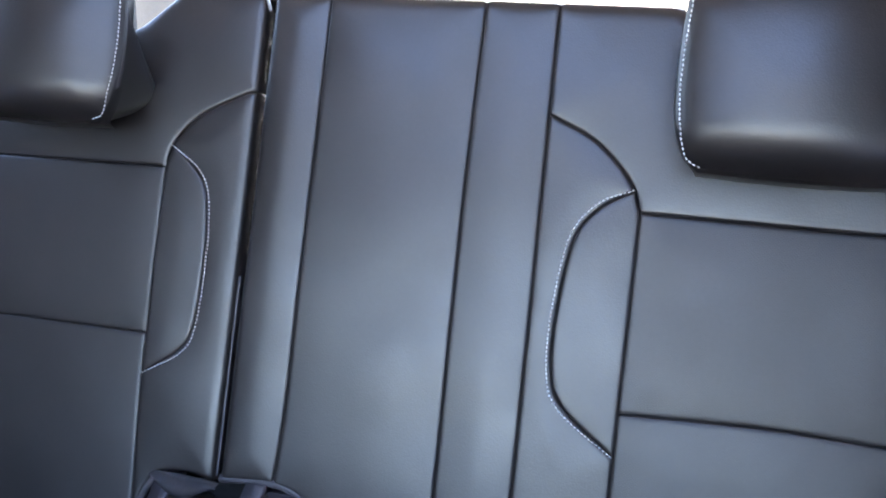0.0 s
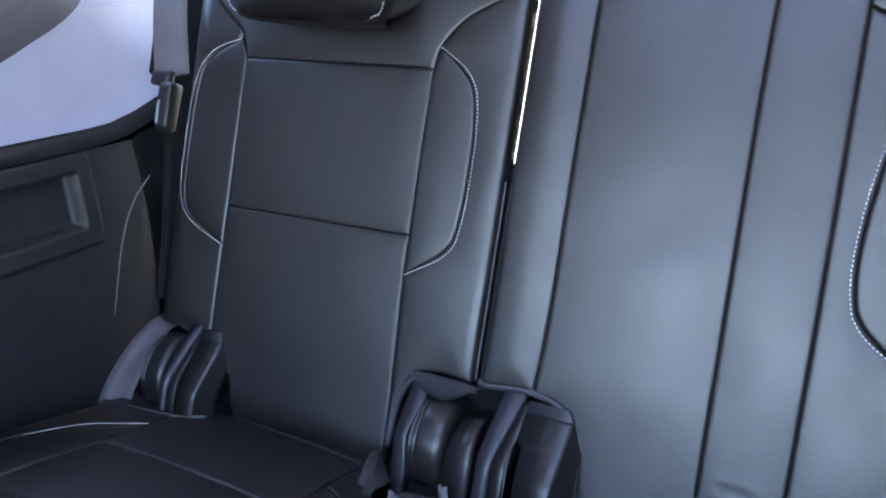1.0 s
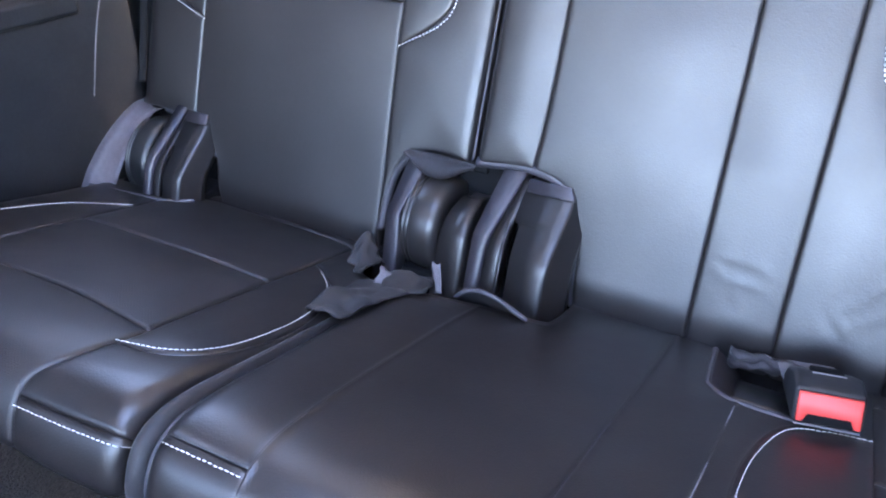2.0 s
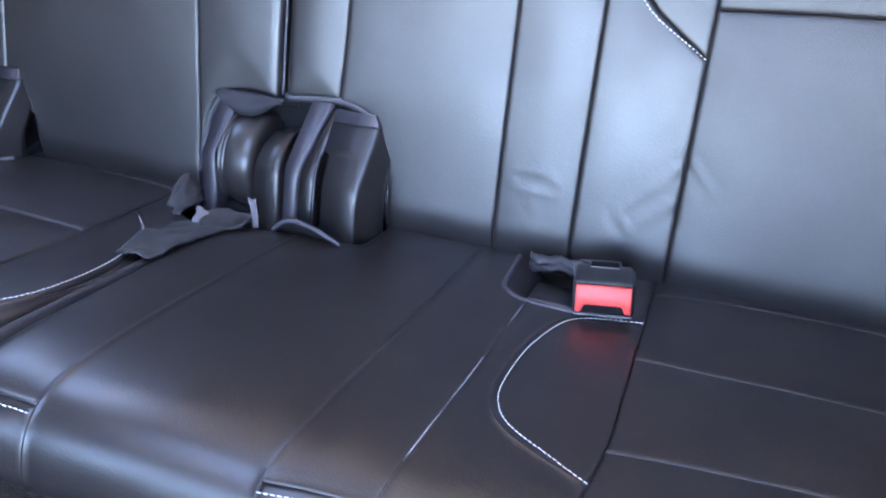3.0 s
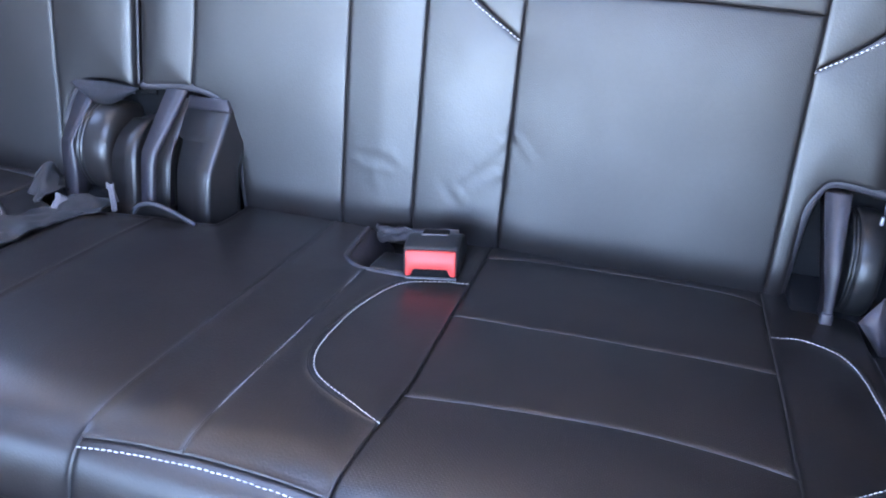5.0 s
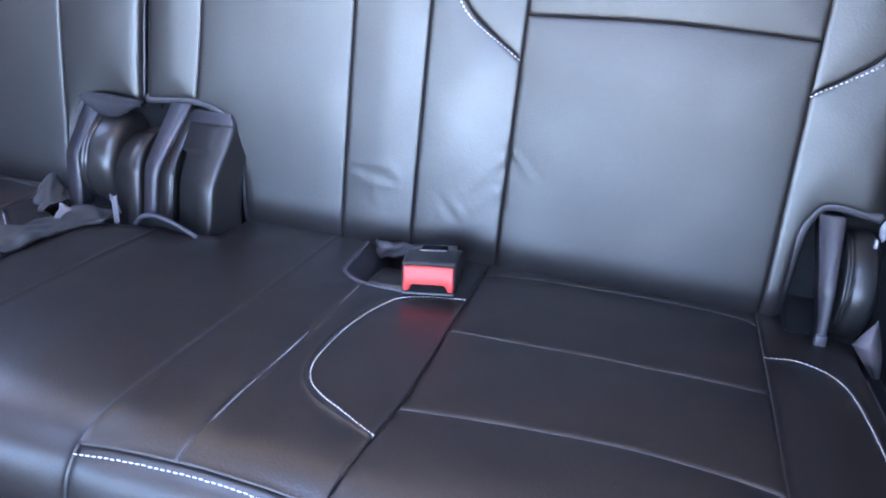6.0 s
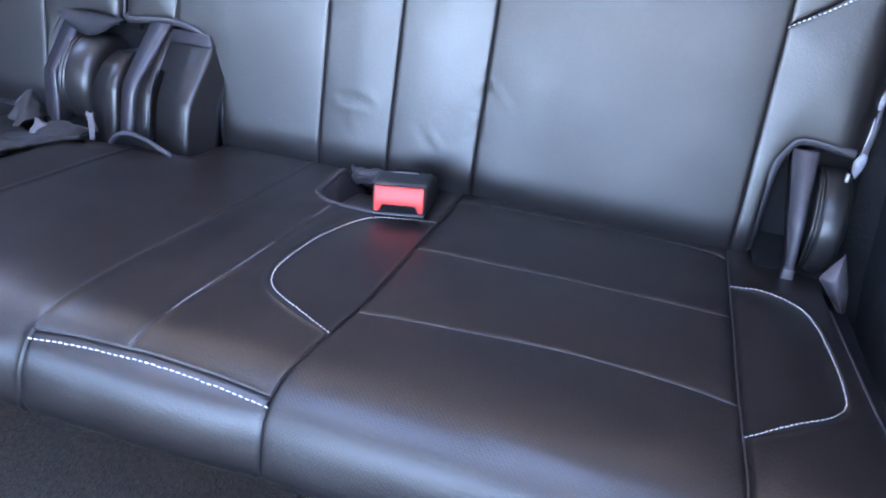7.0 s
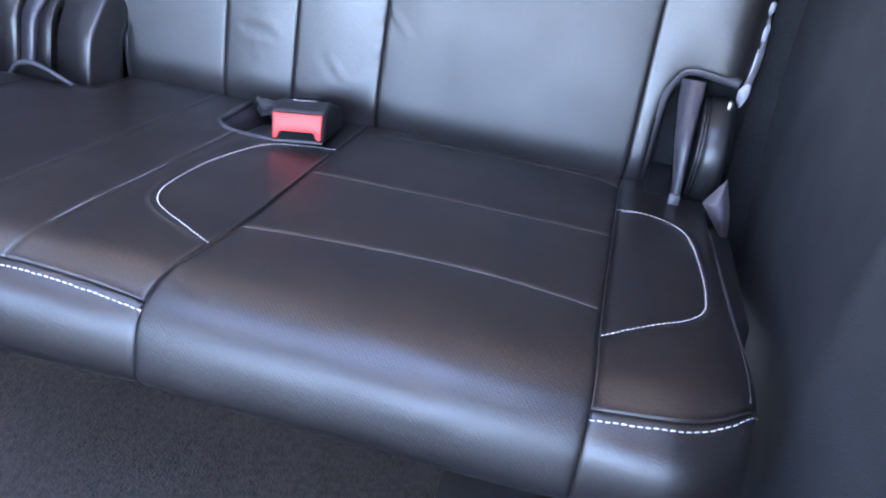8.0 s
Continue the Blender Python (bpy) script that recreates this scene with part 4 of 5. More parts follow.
def slotted_cover(h, at, wide, dz=0.0):
    """The slotted cover with the arm beside it; at: the slot's place across, wide: the share of the full width."""
    def row(z, l, r, y):
        return (z + dz * min(1, max(0, (z - 0.34) / 0.06)), at + l * wide, at + r * wide, y)
    pillar("hinge_arm", [row(0.335, -0.0305, -0.0165, 0.4730), row(0.385, -0.0305, -0.0165, 0.4735), row(0.401, -0.0310, -0.0155, 0.4755), row(0.411, -0.0308, -0.0140, 0.4805), row(0.455, -0.0267, -0.0050, 0.5085), row(0.464, -0.0260, -0.0045, 0.5150)],
           0.022, PAINTED, h, "mauve-grey painted steel arm", 0.0042)
    pillar("cover_collar", [row(0.335, -0.0190, -0.0030, 0.4785), row(0.378, -0.0190, -0.0028, 0.4785), row(0.400, -0.0185, -0.0030, 0.4815), row(0.420, -0.0150, -0.0010, 0.4925), row(0.455, -0.0080, 0.0030, 0.5140)],
           0.020, SATIN, h, "satin black collar beside the slot", 0.0025)
    pillar("cover", [row(0.335, 0.0085, 0.0445, 0.4755), row(0.375, 0.0083, 0.0450, 0.4750), row(0.391, 0.0078, 0.0455, 0.4765), row(0.401, 0.0070, 0.0460, 0.4810), row(0.418, 0.0055, 0.0470, 0.4910), row(0.4215, 0.0000, 0.0472, 0.4932), row(0.436, -0.0010, 0.0480, 0.5020), row(0.450, -0.0010, 0.0478, 0.5100)],
           0.030, SATIN, h, "satin black plastic cover with a tall slot", 0.0055, flank=(0.0175 * wide, 0.009 * wide))
    pillar("cover_lip", [row(0.4475, 0.0015, 0.0470, 0.5065), row(0.4530, 0.0010, 0.0455, 0.5085), row(0.4590, 0.0005, 0.0425, 0.5110)], 0.015, PAINTED, h, "paler top lip of the cover", 0.0015)
    pillar("slot_frame", [row(0.352, -0.0022, 0.0002, 0.4770), row(0.378, -0.0024, -0.0002, 0.4765), row(0.400, -0.0034, -0.0012, 0.4800), row(0.419, -0.0050, -0.0025, 0.4905)], 0.010, SATIN, h, "raised rim of the slot", 0.0009)


h = hinge_base(right, (-0.182, -0.006), (-0.205, 0.03))
pillar("hinge_arm", [(0.335, -0.163, -0.1490, 0.4760), (0.370, -0.164, -0.1490, 0.4740), (0.398, -0.1660, -0.1520, 0.4742), (0.408, -0.1665, -0.1525, 0.4780), (0.448, -0.1680, -0.1478, 0.5050), (0.457, -0.1680, -0.1472, 0.5140)],
       0.020, PAINTED, h, "mauve-grey painted steel arm", 0.0025)
wheel("recliner_drum", 0.520, 0.395, 0.0475, -0.1510, -0.1125, SATIN, h, "satin black round recliner housing", DRUM, 64)
pillar("hinge_lug", [(0.335, -0.1090, -0.0805, 0.4745), (0.388, -0.1085, -0.0810, 0.4740), (0.402, -0.1080, -0.0820, 0.4765), (0.415, -0.1072, -0.0838, 0.4850), (0.422, -0.1060, -0.0845, 0.4930), (0.430, -0.1045, -0.0850, 0.5060)],
       0.030, SATIN, h, "rounded satin lug beside the drum", 0.0050)
slotted_cover(h, -0.0450, 1.0)
h = hinge_base(right, (0.54, 0.607), (0.53, 0.612), -0.006)
pillar("hinge_arm", [(0.340, 0.5612, 0.5706, 0.4755), (0.362, 0.5615, 0.5702, 0.4745), (0.385, 0.5575, 0.5692, 0.4745), (0.398, 0.5545, 0.5690, 0.4755), (0.408, 0.5535, 0.5690, 0.4805), (0.440, 0.5500, 0.5708, 0.5030), (0.452, 0.5490, 0.5715, 0.5120)],
       0.022, PAINTED, h, "mauve-grey painted steel arm", 0.0030)
box("arm_cap", (0.5610, 0.4725, 0.3440), (0.5708, 0.480, 0.3585), PAINTED, h, "stepped foot of the arm", 0.0015)
wheel("recliner_drum", 0.5225, 0.393, 0.0475, 0.5735, 0.6010, PLASTIC, h, "black round recliner housing", DRUM, 64)
h = hinge_base(left, (-0.525, -0.415), (-0.535, -0.40), -0.016)
slotted_cover(h, -0.4520, 0.66, -0.014)
wheel("recliner_drum", 0.530, 0.381, 0.050, -0.512, -0.478, PLASTIC, h, "black round recliner housing", DRUM, 64)
# frayed fleece edge inside the split
bm = bmesh.new()
rows = []
for i in range(90):
    z = 0.66 + 0.29 * i / 89
    k = 0.0022 * noise.noise((z * 90, 0, 5)) + 0.0014 * noise.noise((z * 260, 0, 9))
    rows.append([bm.verts.new((x, 0.531 + 0.002 * noise.noise((z * 140, x, 3)), z)) for x in (-0.124, -0.1072 + k)])
for p, q in zip(rows, rows[1:]):
    bm.faces.new((p[0], p[1], q[1], q[0]))
bmesh.ops.solidify(bm, geom=list(bm.faces), thickness=0.0015)
part("frayed_edge", bm, FOAM, left, "dark frayed edge inside the split")
# added strip that narrows the bright gap seen through the split
slab("edge_filler", [(0.529, 0.945), (0.545, 0.945), (0.545, 0.46), (0.529, 0.46)], -0.1036, -0.0985, FOAM, right, "dark filler added to block light in the split", 0.0015)
slab("gap_filler", [(0.532, 0.672), (0.560, 0.690), (0.560, 0.45), (0.532, 0.45)], -0.115, -0.095, FOAM, left, "dark filler low in the split", 0.002)
for x0, x1, par in ((-0.53, -0.195, left), (0.016, 0.606, right)):
    slab("rear_strip", [(0.545, 0.40), (0.562, 0.40), (0.562, 0.27), (0.545, 0.27)], x0, x1, FOAM, par, "dark strip closing the gap under the backrest", 0.002)


# ================= buckle =================
buckle = thing("seat_belt_buckle", (0.238, 0.45, 0.345), "black seat belt buckle with red release button lying on the cushion", "buckle")
hold = Matrix.Translation((0.2175, 0.4145, 0.3625))
buckle.matrix_world = SEAT @ hold @ Euler((radians(-3), radians(-5), radians(8))).to_matrix().to_4x4() @ hold.inverted() @ Matrix.Translation((0.238, 0.45, 0.345))
prof = [(0.414, 0.3475), (0.416, 0.3742), (0.440, 0.3800), (0.478, 0.372), (0.495, 0.362), (0.495, 0.350)]
BX0, BX1 = 0.2155, 0.2635
slab("shell", prof, BX0, BX1, TRIM, buckle, "black moulded buckle shell", 0.0035)
slab("button_recess", [(0.4128, 0.3495), (0.4146, 0.3722), (0.420, 0.3722), (0.420, 0.3495)], BX0 + 0.0025, BX1 - 0.0025, VOID, buckle, "", 0.001)
# the button: a bar with two lugs either side of the latch slot
bm = bmesh.new()
ring = [(-0.0215, 0.3718), (0.0215, 0.3718), (0.0215, 0.3500), (0.0172, 0.3500), (0.0142, 0.3565), (-0.0142, 0.3565), (-0.0172, 0.3500), (-0.0215, 0.3500)]
mx = (BX0 + BX1) / 2
fr = [bm.verts.new((mx + x, 0.4105 + (z - 0.35) * 0.06 - (0.0012 if abs(x) < 0.021 and 0.352 < z < 0.371 else 0), z)) for x, z in ring]
bk = [bm.verts.new((mx + x, 0.416, z)) for x, z in ring]
bm.faces.new(fr), bm.faces.new(bk[::-1])
for i in range(8):
    bm.faces.new((fr[i], bk[i], bk[(i + 1) % 8], fr[(i + 1) % 8]))
bmesh.ops.recalc_face_normals(bm, faces=bm.faces)
bmesh.ops.bevel(bm, geom=list(bm.edges), offset=0.0012, segments=2, profile=0.5, affect="EDGES", clamp_overlap=True)
part("release_button", bm, RED, buckle, "red plastic release button")
box("shell_rim", (BX0 + 0.002, 0.4122, 0.3470), (BX1 - 0.002, 0.4150, 0.3486), QUARTER, buckle, "pale lower rim of the buckle mouth", 0.0004)
box("label_plate", (mx - 0.0115, 0.4395, 0.3760), (mx + 0.0115, 0.459, 0.3800), VOID, buckle, "glossy black plate on the shell", 0.001)
box("label_edge", (mx - 0.0115, 0.4380, 0.3785), (mx + 0.0115, 0.4390, 0.3806), QUARTER, buckle, "thin pale edge of the plate", 0.0002)
ribbon("buckle_strap", [(mx - 0.004, 0.488, 0.36), (mx - 0.008, 0.52, 0.366), (mx - 0.012, 0.545, 0.35)], (1, 0, 0.1), 0.042, 0.002, WEBBING, buckle, "grey belt webbing holding the buckle")
# crumpled end of webbing in the pocket
tail = thing("belt_tail", (0.185, 0.51, 0.34), "crumpled grey webbing tail in the buckle pocket", "belt webbing")
bm = bmesh.new()
rows = []
for i in range(19):
    u = i / 18
    row = []
    for j in range(8):
        v = j / 7
        k = noise.noise((u * 5, v * 3, 2.2))
        row.append(bm.verts.new((0.160 + 0.066 * u, 0.507 + 0.004 * v + 0.010 * k, 0.361 - 0.018 * v * (1 - 0.35 * u) + 0.006 * noise.noise((u * 6, v * 2, 8.1)))))
    rows.append(row)
for p, q in zip(rows, rows[1:]):
    for j in range(7):
        bm.faces.new((p[j], p[j + 1], q[j + 1], q[j]))
bmesh.ops.solidify(bm, geom=list(bm.faces), thickness=0.0018)
part("webbing", bm, WEBBING, tail)

# ================= loose cloth round the hinge =================
cloth = thing("carpet_flap", (-0.13, 0.42, 0.345), "crumpled grey cloth gap cover at the foot of the hinge", "cloth flap")


def crumple(corner_a, corner_b, corner_c, corner_d, seed, rise, n=14):
    """A creased scrap of cloth between four corners (x, y), lying on the cushions."""
    bm = bmesh.new()
    rows = []
    for i in range(n + 1):
        u, row = i / n, []
        for j in range(n + 1):
            v = j / n
            p = Vector((*corner_a, 0)).lerp(Vector((*corner_b, 0)), u).lerp(Vector((*corner_d, 0)).lerp(Vector((*corner_c, 0)), u), v)
            w = abs(noise.noise((p.x * 25 + seed, p.y * 25, seed))) * 1.6 + 0.15 * noise.noise((p.x * 90, p.y * 90, seed))
            z = 0.352 - 0.073 * (0.499 - p.y) + rise * (0.25 + w) * (0.35 + math.sin(math.pi * v) * 0.65)
            row.append(bm.verts.new((p.x + 0.004 * noise.noise((u * 4, v * 4, seed)), p.y + 0.004 * noise.noise((u * 4, v * 4, seed + 5)), z)))
        rows.append(row)
    for p, q in zip(rows, rows[1:]):
        for j in range(n):
            bm.faces.new((p[j], q[j], q[j + 1], p[j + 1]))
    low = [[bm.verts.new(v.co - Vector((0, 0, 0.0016))) for v in row] for row in rows]
    for p, q in zip(low, low[1:]):
        for j in range(n):
            bm.faces.new((p[j], p[j + 1], q[j + 1], q[j]))
    for a, b in ((rows[0], low[0]), (rows[-1], low[-1]), ([r[0] for r in rows], [r[0] for r in low]), ([r[-1] for r in rows], [r[-1] for r in low])):
        for j in range(n):
            bm.faces.new((a[j], a[j + 1], b[j + 1], b[j]))
    bmesh.ops.recalc_face_normals(bm, faces=bm.faces)
    return bm


part("fold", crumple((-0.154, 0.338), (-0.121, 0.338), (-0.108, 0.430), (-0.152, 0.430), 1.3, 0.009, 20), CLOTH, cloth)
part("fold", crumple((-0.186, 0.448), (-0.160, 0.432), (-0.160, 0.478), (-0.186, 0.495), 4.1, 0.022), CLOTH, cloth)
part("fold", crumple((-0.128, 0.412), (-0.092, 0.436), (-0.105, 0.476), (-0.140, 0.455), 7.7, 0.014), CLOTH, cloth)
part("fold", crumple((-0.141, 0.424), (-0.127, 0.432), (-0.124, 0.446), (-0.142, 0.442), 5.2, 0.013, 8), WEBBING, cloth)
ribbon("webbing_loop", [(-0.0870, 0.4460, 0.3490), (-0.0905, 0.4490, 0.3600), (-0.0980, 0.4560, 0.3720), (-0.1020, 0.4640, 0.3640), (-0.1000, 0.4680, 0.3520)], (0.9, -0.4, 0), 0.0085, 0.0014, WEBBING, cloth, "pale loop of webbing", step=0.003, sag=0.001)
# limp flap whose rolled rim stands up before the cover
bm = bmesh.new()
rim = curve([Vector(p) for p in ((-0.074, 0.456, 0.347), (-0.063, 0.452, 0.3575), (-0.048, 0.450, 0.3615), (-0.030, 0.449, 0.3590), (-0.014, 0.449, 0.3530), (-0.002, 0.450, 0.3480))], 0.004)
rows = []
for i, p in enumerate(rim):
    u = i / (len(rim) - 1)
    rows.append([bm.verts.new(p + Vector((0.0, 0.0225 * v - 0.003 * math.sin(math.pi * v), 0.002 * math.sin(math.pi * v) - 0.022 * v + 0.0012 * noise.noise((u * 9, v * 4, 2))))) for v in (0, 0.2, 0.4, 0.7, 1.0)])
for p, q in zip(rows, rows[1:]):
    for k in range(4):
        bm.faces.new((p[k], q[k], q[k + 1], p[k + 1]))
bmesh.ops.solidify(bm, geom=list(bm.faces), thickness=0.0016)
part("hinge_flap", bm, CLOTH, cloth)
tube("rolled_edge", rim, 0.0024, LIP, cloth, "pale rolled cloth edge", up=(0, 0, 1))

# ================= belts =================
belt = thing("seat_belt", (-0.57, 0.53, 0.50), "grey-brown shoulder belt hanging beside the single seat", "seat belt")
ribbon("webbing", [(-0.655, 0.60, 1.12), (-0.622, 0.555, 0.955), (-0.590, 0.535, 0.82), (-0.566, 0.528, 0.735)], [(1, 0.05, 0.1), (1, 0.1, 0.1)], 0.050, 0.0016, WEBBING, belt)
ribbon("lower_webbing", [(-0.566, 0.528, 0.715), (-0.560, 0.530, 0.65), (-0.553, 0.535, 0.56), (-0.552, 0.54, 0.46)], [(0.55, 0.8, 0), (0.4, 0.9, 0)], (0.010, 0.008), 0.0016, FOAM, belt)
slab("belt_guide", [(0.516, 0.728), (0.510, 0.722), (0.510, 0.672), (0.516, 0.666), (0.530, 0.668), (0.534, 0.726)], -0.569, -0.549, PLASTIC, belt, "black plastic tongue holder", 0.004)
slab("guide_ear", [(0.518, 0.742), (0.514, 0.722), (0.530, 0.722), (0.530, 0.742)], -0.590, -0.560, PLASTIC, belt, "", 0.005)
slab("tongue", [(0.5095, 0.704), (0.5065, 0.702), (0.5065, 0.676), (0.5095, 0.674)], -0.5645, -0.5610, STEEL, belt, "bright steel latch tongue", 0.0008)

anchor = thing("belt_anchor", (-0.535, 0.47, 0.34), "mauve-grey webbing of a lower belt anchor beside the hinge", "belt anchor")
ribbon("webbing", [(-0.5330, 0.466, 0.336), (-0.5300, 0.472, 0.365), (-0.5265, 0.488, 0.400), (-0.5220, 0.512, 0.432), (-0.5160, 0.530, 0.442)], [(1, 0.30, -0.1), (1, 0.30, -0.1)], (0.040, 0.026), 0.002, ANCHOR, anchor, sag=0.005)
tube("webbing_edge", [(-0.546, 0.466, 0.342), (-0.505, 0.461, 0.347), (-0.462, 0.467, 0.3475), (-0.432, 0.476, 0.349), (-0.410, 0.487, 0.354)], 0.0024, LIP, anchor, "pale rolled edge under the hinge", up=(0, 0, 1))
anchor = thing("belt_anchor", (0.62, 0.50, 0.34), "grey webbing of a lower belt anchor at the bench end", "belt anchor")
# a folded corner of webbing, pointing down
ring = outline([(0.604, 0.381), (0.594, 0.366), (0.589, 0.357)], [(0.589, 0.357), (0.603, 0.340), (0.618, 0.3215)], [(0.618, 0.3215), (0.614, 0.350), (0.604, 0.381)], step=0.003)
bm = bmesh.new()
mid = bm.verts.new((0.601, 0.4635, 0.357))
rim = [bm.verts.new((x, 0.470 + 0.15 * max(0, x - 0.601), z)) for x, z in ring]
for i in range(len(rim)):
    bm.faces.new((mid, rim[i], rim[(i + 1) % len(rim)]))
bmesh.ops.recalc_face_normals(bm, faces=bm.faces)
bmesh.ops.solidify(bm, geom=list(bm.faces), thickness=0.0018)
part("webbing", bm, ANCHOR, anchor)

# added dark block that stands for the shade beside the cushion
slab("side_gap_block", [(0.555, 0.335), (0.300, 0.322), (0.285, 0.265), (0.555, 0.265)], 0.6005, 0.6200, FOAM, right, "dark block added to shade the gap beside the cushion", 0.004)
# seat frame edge beside the bench's outer bolster: worn webbing with pale frayed scraps
ribbon("side_webbing", [(0.6030, 0.5205, 0.4440), (0.6065, 0.5225, 0.4570), (0.6100, 0.5260, 0.4760), (0.6105, 0.5290, 0.4960), (0.6090, 0.5310, 0.5200)], [(0.9, 0.4, 0.2), (0.5, 0.8, 0)], (0.0075, 0.0030), 0.0016, WEBBING, right, "grey webbing along the frame edge", step=0.004)
tube("side_rail", [(0.6035, 0.5240, 0.4560), (0.6062, 0.5250, 0.4680), (0.6072, 0.5260, 0.4860)], 0.0008, STEEL, right, "bright metal frame edge")
for k, (cx, cy, cz, w, t) in enumerate(((0.6045, 0.5185, 0.4460, 0.0050, 0.0100), (0.6090, 0.5270, 0.4995, 0.0032, 0.0075), (0.6082, 0.5280, 0.5200, 0.0036, 0.0065))):
    bm = bmesh.new()
    bmesh.ops.create_icosphere(bm, subdivisions=3, radius=1.0)
    for v in bm.verts:
        q = v.co.copy()
        f = 1.0 + 0.35 * noise.noise(q * 1.6 + Vector((k * 3.1, 0, 0)))
        taper = 1.0 - 0.45 * max(0.0, -q.z)
        v.co = (cx + q.x * w * f * taper + 0.25 * q.z * w, cy + q.y * 0.0022 * f, cz + q.z * t * f)
    part("frayed_scrap", bm, SCRAP, right, "pale frayed scrap on the frame edge")
box("hinge_clip", (0.5905, 0.488, 0.435), (0.5935, 0.492, 0.4425), STEEL, right, "small bright clip on the hinge", 0.0008)


# ================= side trim =================
def trim_panel(name, side, label):
    """The moulded side panel from the floor to the window: dark below the ledge, with a pale padded band above it."""
    t = new(name)
    t.location = (side * 0.62, 0.3, 0)
    tagged(t, label, "trim panel")
    loc = Vector(t.location)
    # dark lower panel: a sheet that bulges towards the seats
    bm = bmesh.new()
    rows = []
    nz = 190
    for y in [-0.42 + 0.02 * k for k in range(31)] + [0.20 + 0.0025 * k for k in range(161)] + [0.62 + 0.02 * k for k in range(16)]:
        row = []
        for j in range(nz + 1):
            z = 0.0 + 0.425 * j / nz
            x = 0.566 + 0.030 * ((z - 0.24) / 0.24) ** 2 + 0.02 * max(0, (0.40 - y)) + 0.035 * max(0.0, min(1, (y - 0.58) / 0.05))
            if side > 0:
                x = 0.636 + 0.018 * ((z - 0.24) / 0.24) ** 2 + min(0.046, 0.85 * (math.sqrt(max(0.0, 0.215 - y) ** 2 + 0.0004) - 0.02)) * (y < 0.215) * (0.15 + z / 0.32)
            else:
                # pocket: recessed field with a rounded rim
                edge = max(0.02 - y, y - 0.487, 0.342 - z, z - 0.404)
                x += 0.014 * max(0, min(1, -edge / 0.004))
                x -= 0.006 * max(0, min(1, (0.024 - edge) / 0.004)) * max(0, min(1, (edge + 0.002) / 0.004))
            row.append(bm.verts.new(Vector((side * x, y, z)) - loc))
        rows.append(row)
    for p, q in zip(rows, rows[1:]):
        for j in range(nz):
            bm.faces.new((p[j], q[j], q[j + 1], p[j + 1]))
    bmesh.ops.recalc_face_normals(bm, faces=bm.faces)
    part("lower_panel", bm, TRIM, t)
    # rounded ledge and the pale band behind it
    bm = bmesh.new()
    pr = [(0.612, 0.418), (0.611, 0.428), (0.616, 0.436), (0.628, 0.441), (0.66, 0.444), (0.664, 0.44), (0.664, 0.41)]
    rows = []
    for i in range(41):
        y = -0.42 + 1.35 * i / 40
        lift = 0.055 * min(1.6, max(0, (y - 0.56) / 0.17)) ** 1.6
        rows.append([bm.verts.new(Vector((side * (x + (0.035 if side > 0 else 0)), y, z + lift)) - loc) for x, z in pr])
    for p, q in zip(rows, rows[1:]):
        for j in range(len(pr) - 1):
            bm.faces.new((p[j], q[j], q[j + 1], p[j + 1]))
    bmesh.ops.recalc_face_normals(bm, faces=bm.faces)
    part("ledge", bm, TRIM, t, "rounded charcoal ledge")
    bm = bmesh.new()
    rows = []
    for i in range(41):
        y = -0.42 + 1.6 * i / 40
        scoop = curve([Vector((0.618, 0, 0.440)), Vector((0.645, 0, 0.453)), Vector((0.675, 0, 0.482)), Vector((0.697, 0, 0.530)), Vector((0.706, 0, 0.58)), Vector((0.708, 0, SILL - 0.004))], 0.02)
        lift = 0.055 * min(1.6, max(0, (y - 0.56) / 0.17)) ** 1.6
        rows.append([bm.verts.new(Vector((side * q.x, y, q.z + lift * (SILL - q.z) / 0.19)) - loc) for q in scoop])
    for p, q in zip(rows, rows[1:]):
        for j in range(len(scoop) - 1):
            bm.faces.new((p[j], q[j], q[j + 1], p[j + 1]))
    bmesh.ops.recalc_face_normals(bm, faces=bm.faces)
    part("upper_band", bm, PALE, t, "pale lavender-grey trim below the window")
    if side < 0:
        # padded quarter panel ahead of the pale scoop, with a curved rear edge
        edge = curve([Vector((0, *q)) for q in ((0.40, 0.452), (0.495, 0.492), (0.558, 0.531), (0.617, 0.567), (0.633, 0.585), (0.632, 0.601), (0.640, 0.628))], 0.006)
        bm = bmesh.new()
        rows = []
        for e in edge:
            row = []
            for k in range(17):
                u = k / 16
                y = e.y + (-0.42 - e.y) * u
                x = 0.690 - 0.006 * math.sin(min(1.0, u * 14) * math.pi / 2) + (0.012 if k == 0 else 0)
                row.append(bm.verts.new(Vector((side * x, y, e.z)) - loc))
            rows.append(row)
        for p, q in zip(rows, rows[1:]):
            for j in range(16):
                bm.faces.new((p[j], q[j], q[j + 1], p[j + 1]))
        bmesh.ops.recalc_face_normals(bm, faces=bm.faces)
        part("quarter_panel", bm, QUARTER, t, "grey-brown padded quarter trim with a curved edge")
    bm = bmesh.new()
    bmesh.ops.create_cube(bm, size=1.0)
    for v in bm.verts:
        v.co = Vector((side * (0.712 + 0.02 * v.co.x), 0.35 + 1.5 * v.co.y, SILL + 0.004 + 0.010 * v.co.z)) - loc
    bmesh.ops.bevel(bm, geom=list(bm.edges), offset=0.004, segments=2, profile=0.5, affect="EDGES")
    part("window_seal", bm, VOID, t, "black rubber window seal")
    return t


lt = trim_panel("side_trim_panel", -1, "charcoal moulded side panel with recessed armrest pocket and pale upper band")
trim_panel("side_trim_panel", 1, "charcoal moulded side panel beside the bench")
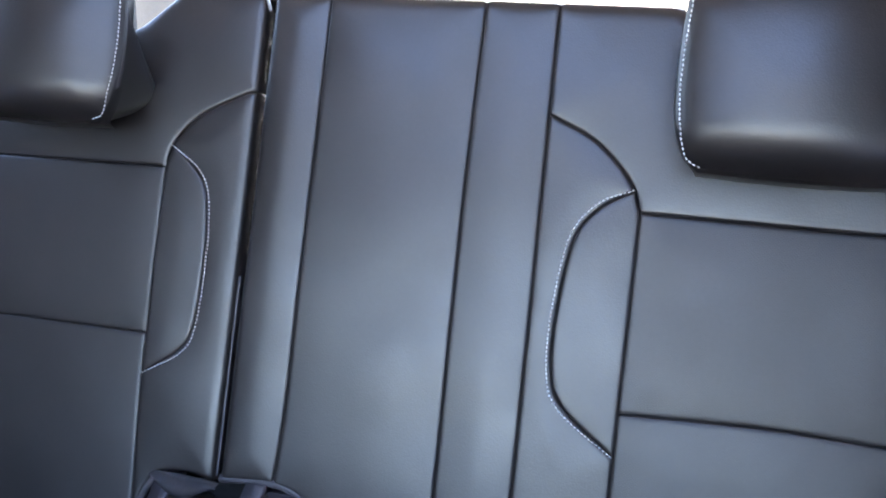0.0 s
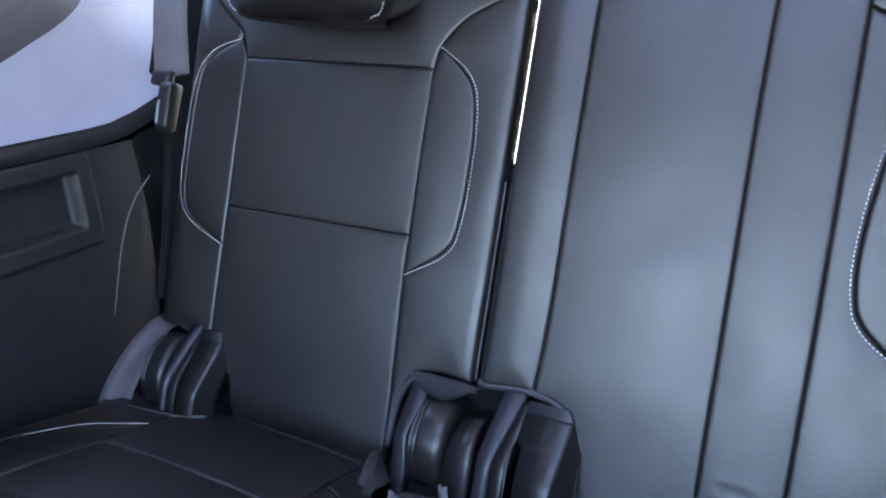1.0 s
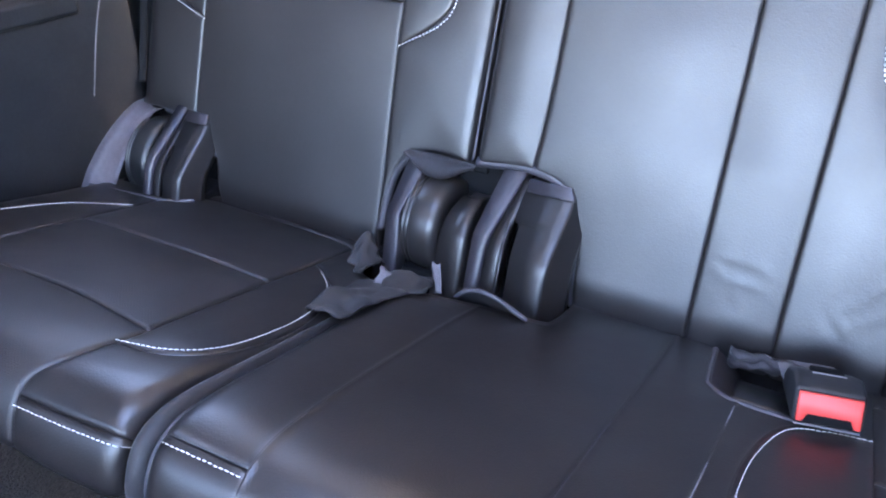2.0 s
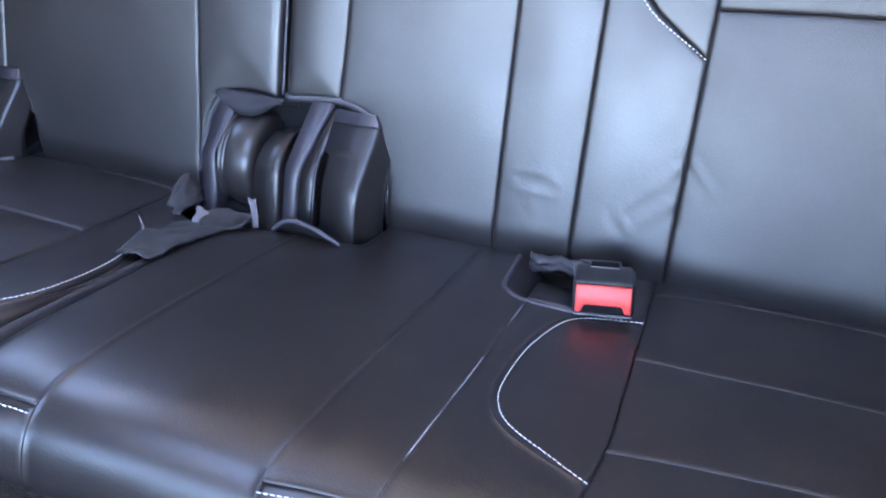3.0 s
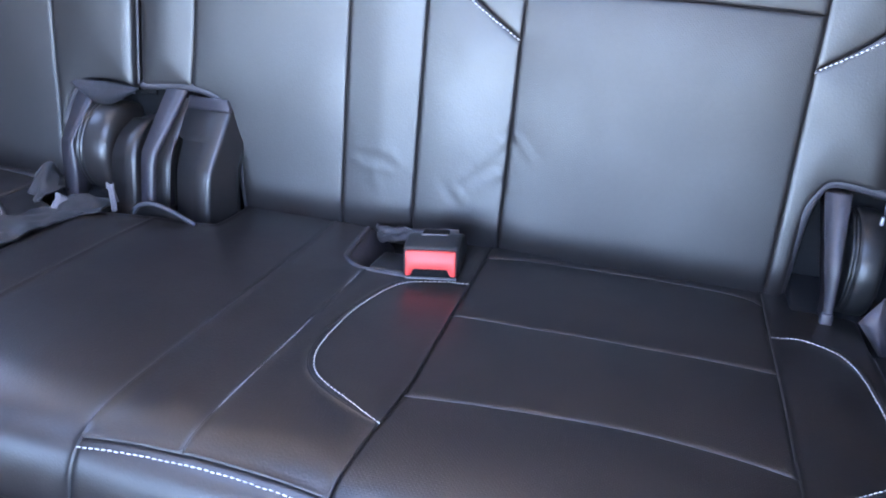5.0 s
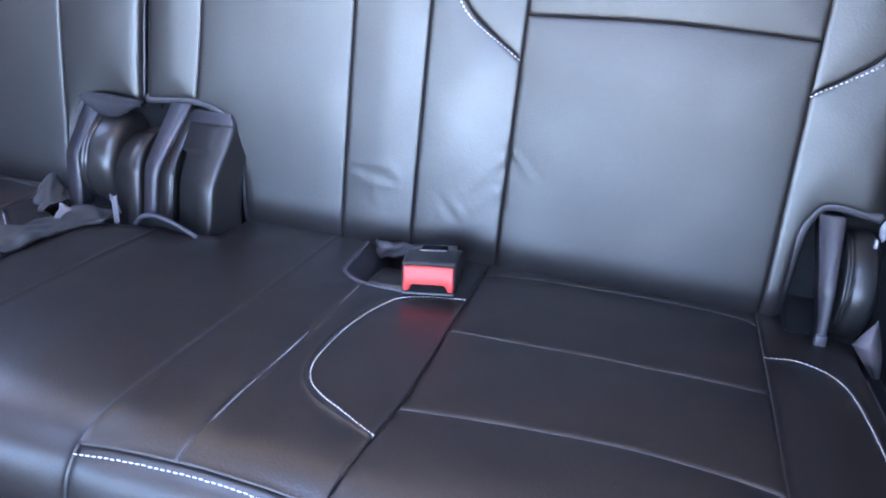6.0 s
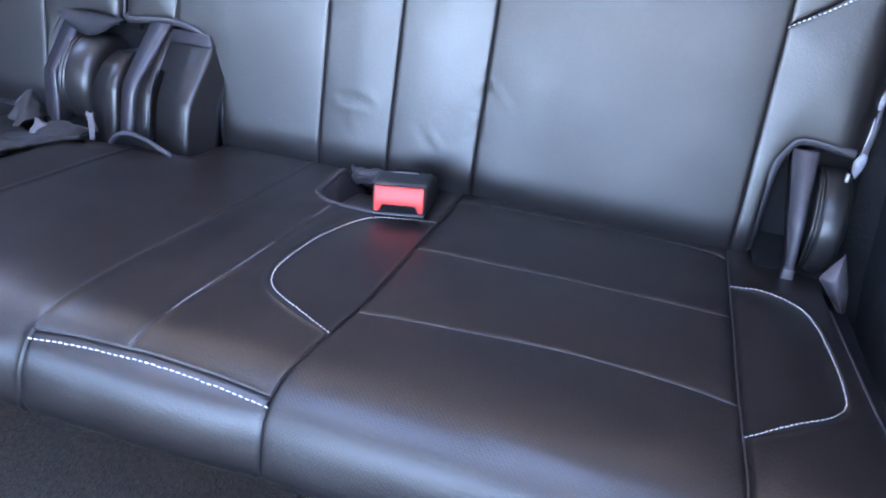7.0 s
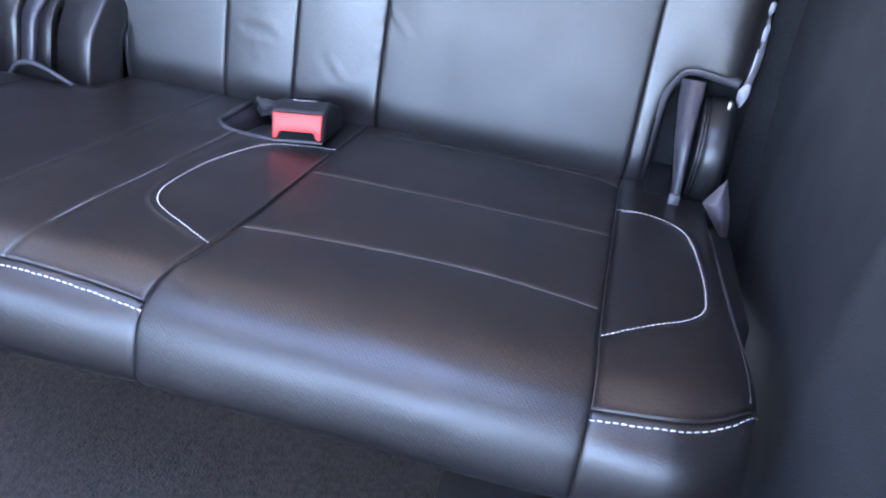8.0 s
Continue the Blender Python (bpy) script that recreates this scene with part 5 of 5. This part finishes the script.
# soft raised corner of the side panel next to the single seat
tube("corner_bead", [SEAT @ Vector(p) - lt.location for p in ((-0.5655, 0.512, 0.612), (-0.5655, 0.492, 0.580), (-0.5655, 0.482, 0.53), (-0.5665, 0.484, 0.44))], 0.0010, QUARTER, lt, "fine light edge line")


# dark strips added between the backrests and the side panels to block light from behind
for x0, x1, top, y, par in ((-0.735, -0.6551, 0.69, 0.575, left), (-0.655, -0.535, 0.865, 0.575, left), (0.612, 0.72, 0.97, 0.540, right)):
    slab("side_shield", [(y, top - 0.01), (y + 0.01, top), (y + 0.025, top), (y + 0.025, 0.18), (y, 0.18)], x0, x1, FOAM, par, "dark shield added to block light beside the backrest", 0.003)
